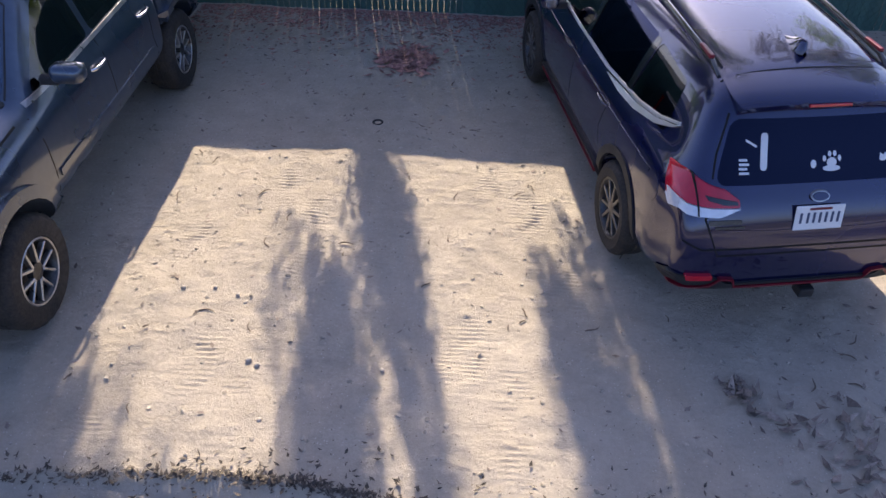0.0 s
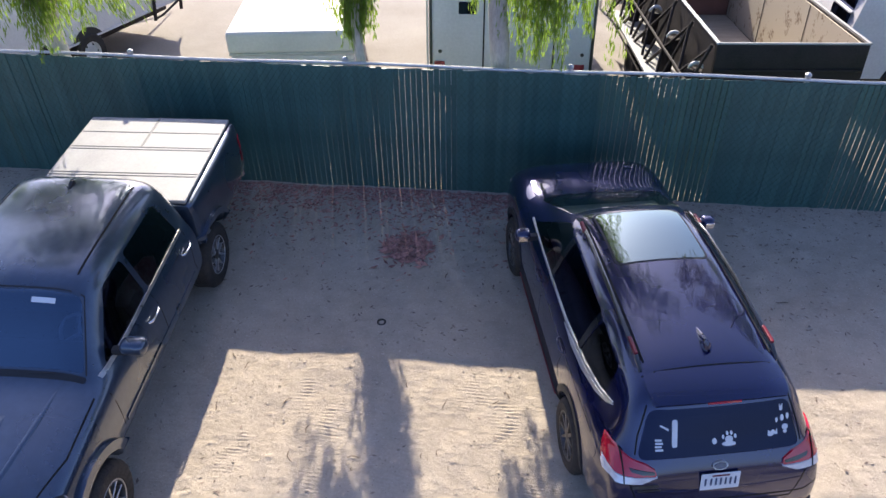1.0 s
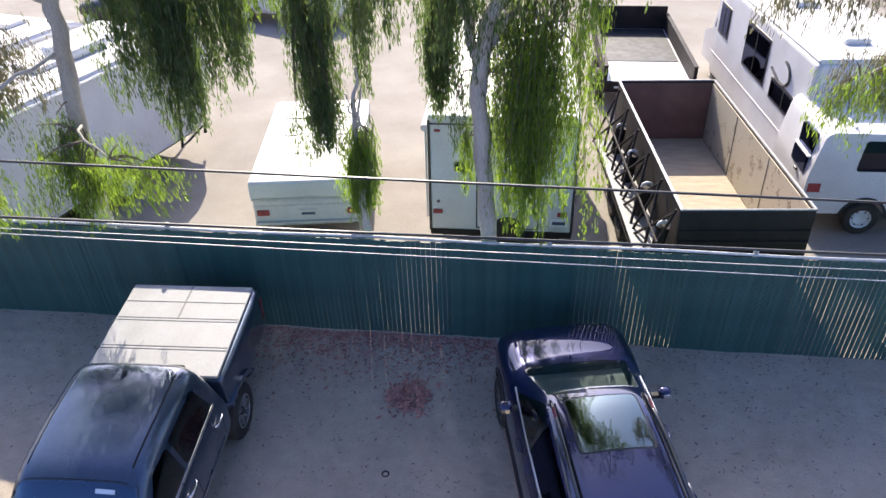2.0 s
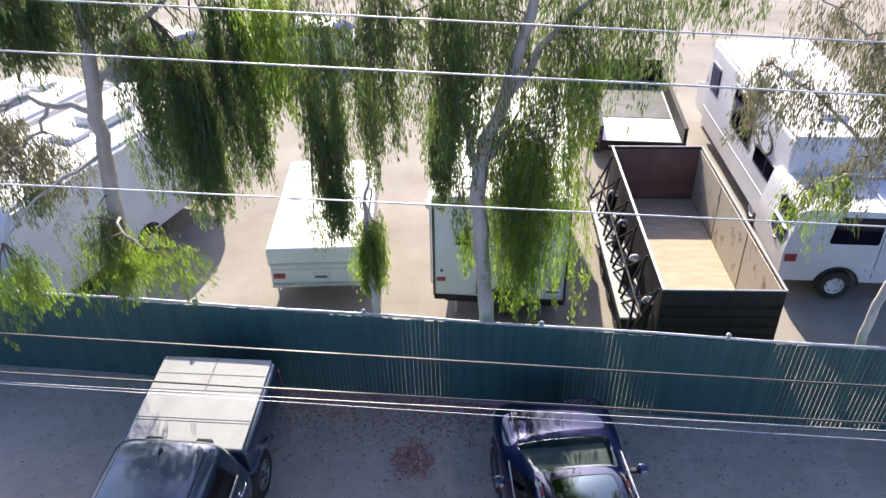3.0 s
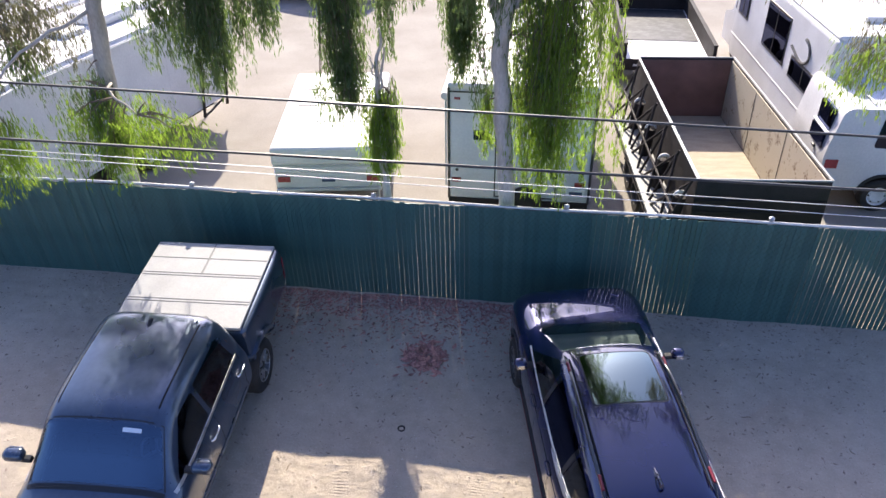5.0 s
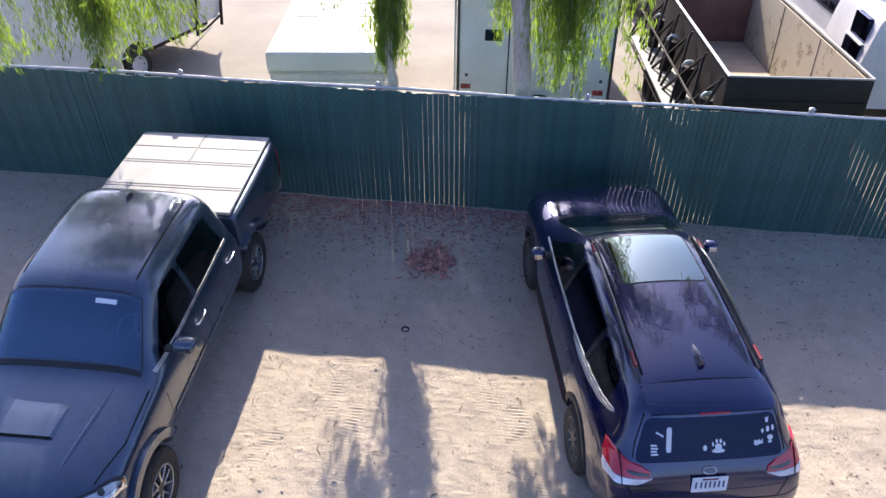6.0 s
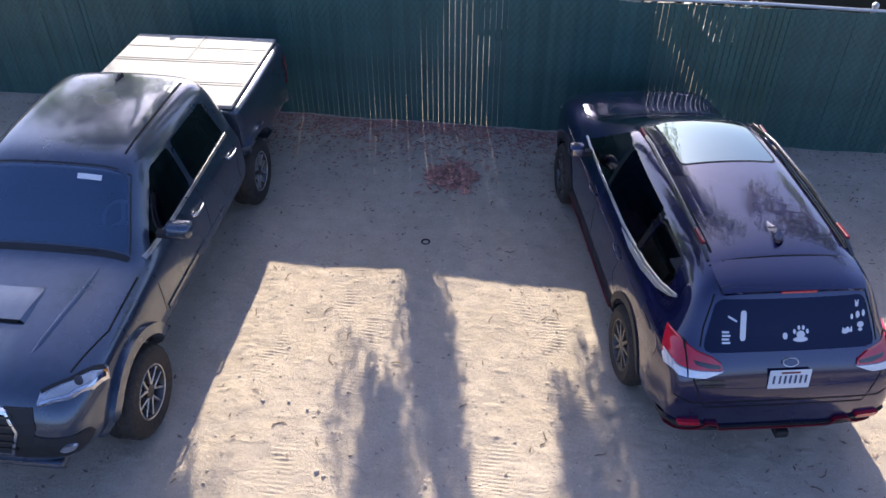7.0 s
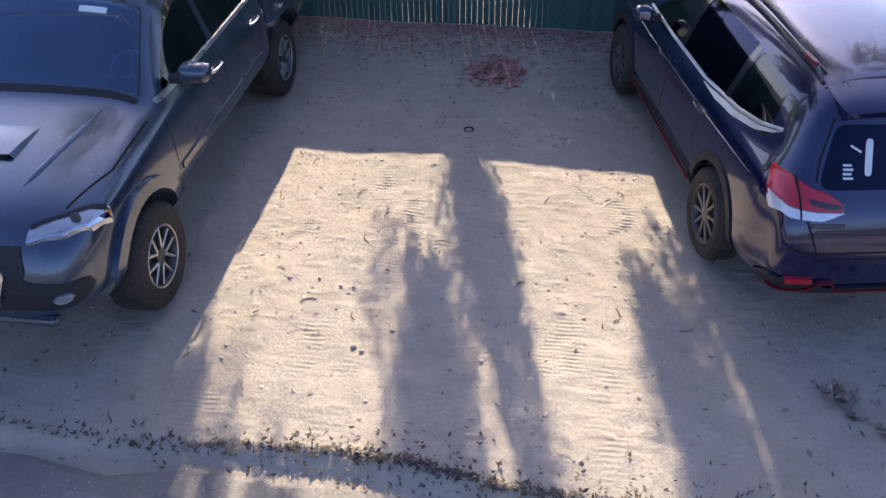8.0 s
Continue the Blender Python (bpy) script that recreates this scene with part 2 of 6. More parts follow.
def strand_leaves(strands, rng, length=(0.06, 0.135), width=0.0078, gap=0.0185, spread=0.05):
    """Leaves along hanging strands (start, end, bow), as arrays of vertices and faces."""
    base, tip, side = [], [], []
    for s, e, bow in strands:
        s, e, bow = np.array(s), np.array(e), np.array(bow)
        n = max(4, int(np.linalg.norm(e - s) / gap))
        t = np.sort(rng.random(n))[:, None]
        c = s * (1 - t) + e * t + bow * (4 * t * (1 - t)) + rng.normal(0, 1, (n, 3)) * spread * (0.35 + 0.65 * np.sin(np.pi * np.clip(t * 0.9 + 0.1, 0, 1)))
        d = (e - s) / np.linalg.norm(e - s) * 0.8 + rng.normal(0, 0.2, (n, 3)) + (0, 0, -0.5)
        d /= np.linalg.norm(d, axis=1)[:, None]
        ln = rng.uniform(*length, (n, 1))
        w = np.cross(d, rng.normal(0, 1, (n, 3)))
        w /= np.linalg.norm(w, axis=1)[:, None] + 1e-9
        base.append(c), tip.append(c + d * ln), side.append(w * width * rng.uniform(0.6, 1.3, (n, 1)))
    b, t, s = np.concatenate(base), np.concatenate(tip), np.concatenate(side)
    m = b * 0.55 + t * 0.45
    return np.stack([b, m + s, t, m - s], 1)


def quads(name, v):
    """A mesh of separate four-cornered leaves."""
    n = len(v)
    me = bpy.data.meshes.new(name)
    me.vertices.add(4 * n)
    me.vertices.foreach_set("co", v.reshape(-1).astype(np.float32))
    me.loops.add(4 * n)
    me.loops.foreach_set("vertex_index", np.arange(4 * n, dtype=np.int32))
    me.polygons.add(n)
    me.polygons.foreach_set("loop_start", np.arange(0, 4 * n, 4, dtype=np.int32))
    me.update(calc_edges=True)
    me.validate()
    return me

# ---- materials ----
DIRT = soil("packed_dirt", (0.39, 0.322, 0.245), (0.62, 0.53, 0.42))
GRIT = surf("yard_grit", (0.225, 0.2, 0.17), (0.36, 0.33, 0.285), 0.6, 45, (0.85, 1.0), 0.9, 0.03, spec=0.2)
# unseen ground behind the camera, made dark to darken what the paint mirrors
UNSEEN_DARK = surf("unseen_dark_ground", (0.06, 0.06, 0.035), (0.15, 0.13, 0.085), 0.4, 9, (0.9, 1.0), 0.8, 0.1)
ASPHALT = soil("dusty_asphalt", (0.2, 0.18, 0.16), (0.38, 0.345, 0.3))
SLAT = surf("green_slat", (0.043, 0.11, 0.096), (0.066, 0.152, 0.134), 2, 40, (0.35, 0.6), 0.1, 0.004, vary=0.12)
COATED = surf("coated_wire", (0.01, 0.05, 0.035), (0.02, 0.08, 0.06), 5, 40, (0.4, 0.6), 0.0)
ZINC = surf("galvanised_steel", (0.45, 0.46, 0.47), (0.62, 0.63, 0.63), 9, 90, (0.35, 0.6), 0.1, 0.003, metal=0.7)
NAVY = surf("navy_paint", (0.003, 0.004, 0.045), (0.005, 0.007, 0.07), 1.2, 40, (0.2, 0.3), 0.0, metal=0.5, coat=1.0, coat_ior=1.75, spec=0.3)
STEELBLUE = surf("grey_blue_paint", (0.04, 0.06, 0.094), (0.06, 0.086, 0.13), 1.3, 14, (0.22, 0.38), 0.0, metal=0.6, coat=1.0, coat_ior=1.7, coat_rough=0.1)
GLOSSBLACK = surf("gloss_black", (0.008, 0.008, 0.009), (0.015, 0.015, 0.016), 4, 60, (0.1, 0.2), 0.0, coat=1.0)
SATIN = surf("satin_chrome", (0.7, 0.7, 0.71), (0.82, 0.82, 0.83), 5, 50, (0.28, 0.42), 0.0, metal=0.9)
TRIM = surf("black_plastic", (0.012, 0.012, 0.013), (0.03, 0.03, 0.032), 6, 120, (0.5, 0.75), 0.15, 0.002)
SEAM = surf("dark_seam", (0.004, 0.004, 0.004), (0.008, 0.008, 0.008), 6, 60, (0.8, 0.9), 0.0)
RUBBER = surf("tyre_rubber", (0.014, 0.013, 0.012), (0.06, 0.05, 0.04), 5, 60, (0.75, 0.95), 0.3, 0.004)
ALLOY = surf("alloy", (0.42, 0.41, 0.4), (0.62, 0.61, 0.6), 8, 60, (0.25, 0.45), 0.0, metal=0.9)
GUNMETAL = surf("dark_alloy", (0.05, 0.05, 0.05), (0.12, 0.115, 0.11), 8, 60, (0.3, 0.5), 0.0, metal=0.8)
CHROME = surf("chrome", (0.75, 0.75, 0.76), (0.85, 0.85, 0.86), 5, 50, (0.06, 0.18), 0.0, metal=1.0)
RED = surf("red_trim", (0.14, 0.003, 0.013), (0.21, 0.006, 0.021), 4, 50, (0.3, 0.45), 0.0)
LENS_RED = surf("red_lens", (0.44, 0.005, 0.02), (0.64, 0.011, 0.034), 3, 14, (0.08, 0.2), 0.1, 0.004, coat=1.0)
LAMP_RED = surf("faded_red_lamp", (0.24, 0.03, 0.035), (0.36, 0.05, 0.055), 6, 40, (0.2, 0.4), 0.0)
LENS_CLEAR = surf("clear_lens", (0.3, 0.31, 0.34), (0.7, 0.71, 0.74), 9, 26, (0.05, 0.25), 0.3, 0.01, metal=0.6, coat=1.0)
LENS_WHITE = surf("pale_clear_lens", (0.62, 0.63, 0.66), (0.86, 0.86, 0.88), 9, 26, (0.05, 0.2), 0.2, 0.006, metal=0.15, coat=1.0)
LENS_AMBER = surf("amber_lens", (0.6, 0.22, 0.03), (0.75, 0.3, 0.05), 9, 26, (0.1, 0.25), 0.1, 0.004, coat=1.0)
TINT = glass("tinted_glass", (0.14, 0.15, 0.17), 0.02, 0.04)
ROOFPANE = glass("roof_glass", (0.02, 0.022, 0.025), 0.02, 0.15, (0.8, 1.0, 0.97))
# blue of the reflected sky is coloured into the sheen here
DARK = glass("privacy_glass", (0.015, 0.015, 0.02), 0.03, 0.0, (0.42, 0.48, 0.88))
DASH = surf("grey_dashboard", (0.3, 0.3, 0.29), (0.42, 0.42, 0.4), 6, 60, (0.6, 0.8), 0.1, 0.003)
SPOKE = surf("dark_spoke", (0.1, 0.095, 0.09), (0.2, 0.185, 0.17), 8, 60, (0.3, 0.45), 0.0, metal=0.7)
SCREEN = glass("windscreen_glass", (0.62, 0.7, 0.68), 0.02, 0.12)
# the sky's blue reflection is put into this pane's tint and sheen
SKYSCREEN = glass("sky_blue_windscreen_glass", (0.55, 0.65, 0.8), 0.02, 0.18, (0.55, 0.75, 1.0))
CABIN = surf("cabin_cloth", (0.015, 0.015, 0.017), (0.035, 0.035, 0.04), 8, 120, (0.8, 0.95), 0.2, 0.003)
WHITE = surf("white_vinyl", (0.78, 0.78, 0.77), (0.85, 0.85, 0.84), 7, 60, (0.4, 0.6), 0.0)
PRINT = surf("dark_print", (0.05, 0.07, 0.13), (0.08, 0.1, 0.17), 9, 90, (0.5, 0.6), 0.0)
COVER = surf("pale_bed_cover", (0.27, 0.268, 0.26), (0.37, 0.367, 0.355), 2.5, 60, (0.5, 0.7), 0.1, 0.003)
PANEL = surf("white_panel", (0.6, 0.59, 0.595), (0.75, 0.735, 0.74), 1.5, 25, (0.4, 0.6), 0.05, 0.003)
ROOFWHITE = surf("white_roof", (0.64, 0.63, 0.605), (0.76, 0.75, 0.72), 1.3, 30, (0.5, 0.7), 0.1, 0.004)
BLACKSTEEL = surf("black_steel", (0.01, 0.0085, 0.0085), (0.042, 0.032, 0.03), 4, 50, (0.6, 0.85), 0.2, 0.003, spec=0.3)
RUSTWOOD = surf("red_brown_board", (0.12, 0.07, 0.06), (0.22, 0.13, 0.11), 2.5, 50, (0.75, 0.95), 0.3, 0.004, stretch=(1, 6, 1))
STAINBOARD = surf("stained_pale_board", (0.17, 0.11, 0.06), (0.48, 0.425, 0.315), 3.5, 22, (0.7, 0.9), 0.3, 0.004, mid=(0.35, 0.45))
PLYWOOD = surf("worn_plywood", (0.30, 0.24, 0.16), (0.5, 0.42, 0.3), 2.2, 30, (0.75, 0.95), 0.3, 0.004, stretch=(1, 4, 1), mid=(0.3, 0.7))
BARK = surf("grey_bark", (0.42, 0.36, 0.29), (0.64, 0.57, 0.48), 5, 40, (0.85, 1.0), 0.7, 0.02, stretch=(1, 1, 0.35))
TWIG = surf("brown_twig", (0.13, 0.09, 0.06), (0.24, 0.18, 0.13), 9, 60, (0.85, 1.0), 0.3, 0.004)
LEAF = leafy("pepper_leaf", (0.028, 0.06, 0.024), (0.065, 0.115, 0.04), (0.2, 0.285, 0.075))
LEAF_BRIGHT = leafy("young_leaf", (0.05, 0.10, 0.012), (0.12, 0.2, 0.022), (0.34, 0.5, 0.045))
LEAF_GREY = leafy("grey_leaf", (0.075, 0.078, 0.055), (0.14, 0.135, 0.1), (0.2, 0.2, 0.1))
DRYLEAF = surf("dry_leaf", (0.28, 0.125, 0.1), (0.54, 0.29, 0.235), 30, 80, (0.7, 0.9), 0.2, 0.003, vary=0.45, island=True)
BROWNLEAF = surf("brown_leaf", (0.18, 0.13, 0.1), (0.38, 0.3, 0.24), 30, 80, (0.7, 0.9), 0.2, 0.003, vary=0.45, island=True)
CRUMB = surf("dark_crumbs", (0.05, 0.038, 0.03), (0.18, 0.14, 0.105), 30, 80, (0.8, 0.95), 0.2, 0.003, vary=0.45, island=True)
CLOD = surf("dirt_clod", (0.3, 0.25, 0.185), (0.56, 0.48, 0.38), 20, 90, (0.85, 1.0), 0.3, 0.004, vary=0.3, island=True)
WHEELGREY = surf("grey_steering_rim", (0.16, 0.16, 0.165), (0.24, 0.24, 0.25), 9, 60, (0.5, 0.7), 0.0)
STONE = surf("pebble_stone", (0.3, 0.25, 0.2), (0.5, 0.43, 0.35), 20, 90, (0.8, 0.95), 0.3, 0.004, vary=0.35, island=True)
RIBGREY = surf("grey_rib", (0.14, 0.14, 0.135), (0.2, 0.2, 0.195), 5, 50, (0.5, 0.7), 0.0)
CABLE = surf("cable_sheath", (0.03, 0.03, 0.032), (0.06, 0.06, 0.06), 9, 60, (0.35, 0.55), 0.0)
WIRE = surf("bare_wire", (0.55, 0.55, 0.54), (0.7, 0.7, 0.68), 9, 60, (0.4, 0.6), 0.0, metal=0.3)

# ---- ground: one sheet, packed dirt that falls away behind the fence ----
LUMPS = np.random.default_rng(8).normal(0, 1, (4, 256, 256))


def lumps(x, y, cell, k):
    """Soft random hummocks, one to a cell."""
    u, v = x / cell + 57.3 * k, y / cell + 31.7 * k
    i, j = np.floor(u).astype(int), np.floor(v).astype(int)
    a, b = u - i, v - j
    a, b = a * a * (3 - 2 * a), b * b * (3 - 2 * b)
    g = LUMPS[k]
    at = lambda p, q: g[p % 256, q % 256]
    return (at(i, j) * (1 - a) + at(i + 1, j) * a) * (1 - b) + (at(i, j + 1) * (1 - a) + at(i + 1, j + 1) * a) * b


def ground_height(x, y):
    z = np.where(y > 0.3, -0.0998 * (np.minimum(y, 40) - 0.3), 0.0)
    z = z - 0.07 * np.clip((-6.45 - 0.06 * np.sin(x * 1.7) - y) / 0.12, 0, 1)
    near = np.exp(-np.clip(np.abs(y + 3) - 5, 0, None))
    for k, (fx, fy, a) in enumerate([(0.9, 0.7, 0.02), (2.3, 1.9, 0.012), (5.1, 4.3, 0.006), (11, 9, 0.004), (23, 19, 0.003)]):
        z = z + near * a * np.sin(fx * x + 1.7 * k + 0.6 * np.sin(fy * y + k)) * np.sin(fy * y + 2.1 * k + 0.8 * np.sin(0.7 * fx * x))
    soft = np.clip((x - 2.0) / 0.6, 0, 1) + np.clip((y + 2.4) / 0.5, 0, 1) * np.clip(2.6 - x, 0, 1) * 0.6
    soft = np.clip(soft, 0, 1) * np.clip((-0.15 - y) / 0.3, 0, 1) * np.clip((y + 6.3) / 0.3, 0, 1)
    z = z + soft * (0.02 * np.clip(np.sin(7.3 * x + 2 * np.sin(3.1 * y)) * np.sin(6.1 * y + 2 * np.sin(4.3 * x)) - 0.45, 0, 1) - 0.02 * np.clip(np.sin(5.7 * x + 3 * np.sin(2.3 * y + 1)) * np.sin(8.3 * y + 2 * np.sin(3.7 * x)) - 0.5, 0, 1))
    inside = np.clip((y + 6.4) / 0.3, 0, 1) * np.clip((-2.4 - y) / 0.8, 0, 1)
    for c, w, k in ((-0.74, 0.12, 158), (-1.06, 0.09, 146), (0.62, 0.17, 166), (0.95, 0.13, 150), (-1.58, 0.1, 172), (1.25, 0.1, 160)):
        gate = np.clip(np.sin(y * 2.9 + c * 7) + np.sin(y * 7.1 + c * 3) * 0.6, 0, 1)
        z = z + inside * 0.0058 * gate * (0.55 + 0.45 * np.sin(27 * x + 3 * np.sin(9 * y + c))) * np.exp(-((x - c - 0.05 * np.sin(y * 1.3)) / w) ** 4) * np.sin(y * k + 1.2 * np.sin(x * 8 + c) + 0.7 * np.sin(y * 11 + x * 5))
    rough = near * (y < 0.1) * (y > -6.5)
    z = z + rough * (0.004 * lumps(x, y, 0.33, 0) + 0.0018 * lumps(x, y, 0.12, 1) + 0.0016 * lumps(x * 0.4, y, 0.045, 2))
    z = z + rough * 0.010 * np.clip(lumps(x * 0.8, y, 0.055, 3) - 1.5, 0, 1.2)
    return z


def ground_sheet():
    xs = np.concatenate([-np.geomspace(6, 1500, 26)[::-1][:-1], np.arange(-6, -2.6, 0.06), np.arange(-2.6, 3.6, 0.03), np.arange(3.6, 6, 0.06), np.geomspace(6, 1500, 26)])
    ys = np.concatenate([-np.geomspace(8.0, 1500, 24)[::-1][:-1], np.arange(-8.0, -6.5, 0.03), np.arange(-6.5, -2.6, 0.0095), np.arange(-2.6, 0.6, 0.03), np.linspace(0.6, 40, 60), np.geomspace(41, 2500, 20)])
    X, Y = np.meshgrid(xs, ys)
    Z = ground_height(X, Y)
    nx, ny = len(xs), len(ys)
    v = np.stack([X, Y, Z], -1).reshape(-1, 3)
    i = (np.arange(ny - 1)[:, None] * nx + np.arange(nx - 1)).reshape(-1)
    f = np.stack([i, i + 1, i + nx + 1, i + nx], 1)
    me = bpy.data.meshes.new("ground")
    me.from_pydata(v.tolist(), [], f.tolist())
    me.materials.append(DIRT)
    me.materials.append(GRIT)
    # added for reflections only, beyond y -12
    me.materials.append(UNSEEN_DARK)
    me.polygons.foreach_set("material_index", np.repeat(np.where(ys[:-1] > 0.2, 1, np.where(ys[:-1] < -12, 2, 0)).astype(np.int32), nx - 1))
    me.shade_smooth()
    return tagged(new("ground", me), "pale packed dirt of the parking yard with tyre marks", "ground", kind="structure")


ground_sheet()
bm = bmesh.new()
rows = []
for i in range(161):
    x = -40 + i * 0.5
    e = -6.62 - 0.05 * math.sin(x * 2.1) - 0.04 * math.sin(x * 5.3)
    rows.append([bm.verts.new((x, y, z)) for y, z in ((-17, -0.045), (-9, -0.04), (-7.2, -0.035), (e - 0.05, -0.036), (e, -0.075))])
for a, b in zip(rows, rows[1:]):
    for j in range(4):
        bm.faces.new((a[j], b[j], b[j + 1], a[j + 1]))
road = part("road", bm, ASPHALT, smooth=40)
tagged(road, "worn grey asphalt road along the dirt yard", "road", kind="structure")

# ---- chain-link fence with green privacy slats ----
FX0, FX1, FH = -9.6, 9.6, 1.82
fence = thing("fence", "tall chain-link fence with green privacy slats", "fence")
for i in range(8):
    x = FX0 + 0.2 + i * 2.74
    bm = tube(bmesh.new(), [(x, 0.05, -0.1), (x, 0.05, FH + 0.02)], 0.03, 10)
    tube(bm, [(x, 0.05, FH + 0.02), (x, 0.05, FH + 0.05), (x, 0.05, FH + 0.07)], [0.038, 0.038, 0.012], 10)
    part("post", bm, ZINC, fence, "galvanised post")
bm = tube(bmesh.new(), [(FX0 + i * 0.8, 0.03, FH - 0.01 + 0.012 * math.sin(i * 1.3)) for i in range(25)], 0.021, 8)
part("top_rail", bm, ZINC, fence, "pale galvanised top rail")
rng = random.Random(5)
bm = bmesh.new()
for k in range(-24, 250):
    for s in (1, -1):
        x0 = FX0 + k * 0.08
        x1 = x0 + s * FH * 0.72 + (0 if s == 1 else FH * 0.72)
        x0 = x0 if s == 1 else x0 + FH * 0.72
        a, b, y = Vector((x0, -0.012 - 0.004 * s, 0.03)), Vector((x1, -0.012 - 0.004 * s, FH - 0.02)), 0
        if min(a.x, b.x) < FX0 or max(a.x, b.x) > FX1:
            continue
        tube(bm, [a, b], 0.0016, 3, False)
tagged(part("wire_mesh", bm, COATED, fence, "thin dark green diamond wire mesh"), kind="stuff")


def slat_mesh(name, widths, lean, bend, half=0.004):
    bm = bmesh.new()
    n = len(widths) - 1
    rows = []
    for i, w in enumerate(widths):
        w = w * 0.0715 / 0.079
        z = -0.03 + (FH - 0.005) * i / n
        o = bend * math.sin(3.1 * i / n + bend * 300)
        rows.append([bm.verts.new((sx * w / 2 + o, sy * half + lean * sx, z)) for sx, sy in ((-1, -1), (1, -1), (1, 1), (-1, 1))])
    for a, b in zip(rows, rows[1:]):
        for j in range(4):
            bm.faces.new((a[j], a[(j + 1) % 4], b[(j + 1) % 4], b[j]))
    bm.faces.new(rows[0][::-1])
    bm.faces.new(rows[-1])
    me = bpy.data.meshes.new(name)
    bm.to_mesh(me)
    bm.free()
    me.materials.append(SLAT)
    return me


PITCH = 0.0715  # slat widths below are given for a pitch of 0.079
TIGHT = [slat_mesh("slat", [0.0815] * 5, l, b) for l, b in ((0.004, 0.001), (-0.004, 0.002), (0.003, -0.001))]
OPEN = [slat_mesh("slat", [0.073] * 5, 0.0, 0.0, 0.0105)]
LOWER = [slat_mesh("slat", [0.0728, 0.073, 0.0738, 0.0752, 0.0772, 0.0815], 0.0, 0.0, 0.0105), slat_mesh("slat", [0.0726, 0.0728, 0.0732, 0.074, 0.0755, 0.0815], 0.0, 0.0, 0.0105)]
WIDE = [slat_mesh("slat", [0.0775, 0.0775, 0.0778, 0.079, w], 0.0, b) for w, b in ((0.079, 0.001), (0.0815, -0.001))]
RIGHT = [slat_mesh("slat", [0.0775, 0.0775, 0.0775, 0.0775, 0.0775, 0.0775], 0.0, 0.0)]
for i in range(int((FX1 - FX0) / PITCH)):
    x = FX0 + 0.04 + i * PITCH
    if -0.6 < x < 0.2:
        kind = OPEN
    elif -2.7 < x < -0.6:
        kind = LOWER[:1] if x < -1.3 else LOWER[1:]
    elif 1.9 < x < 3.5:
        kind = RIGHT
    elif 4.9 < x < 6.9:
        kind = WIDE
    else:
        kind = TIGHT
    ob = new("slat", rng.choice(kind))
    ob.parent = fence
    ob.matrix_basis = pose(x + rng.uniform(-0.0004, 0.0004), 0.008 + rng.uniform(-0.003, 0.003), rng.uniform(-0.012, 0.008), 0, rng.uniform(-0.02, 0.02), rng.uniform(-0.8, 0.8) + (14 if 4.9 < x < 6.9 else 15 if 1.9 < x < 3.5 else 0))

# ---- parked vehicles ----
def section(zb, w, zm, belt, wb, xg, zg, xr, zr, top):
    """Half a section: floor, sill, side, shoulder, glasshouse, roof."""
    return [(0, zb), (w * 0.8, zb), (w - 0.015, zb + 0.1), (w, zm), (w - 0.008, belt - 0.1), (wb, belt), (xg, zg), (xr, zr), (xr * 0.55, top - (top - zr) * 0.25), (0, top)]


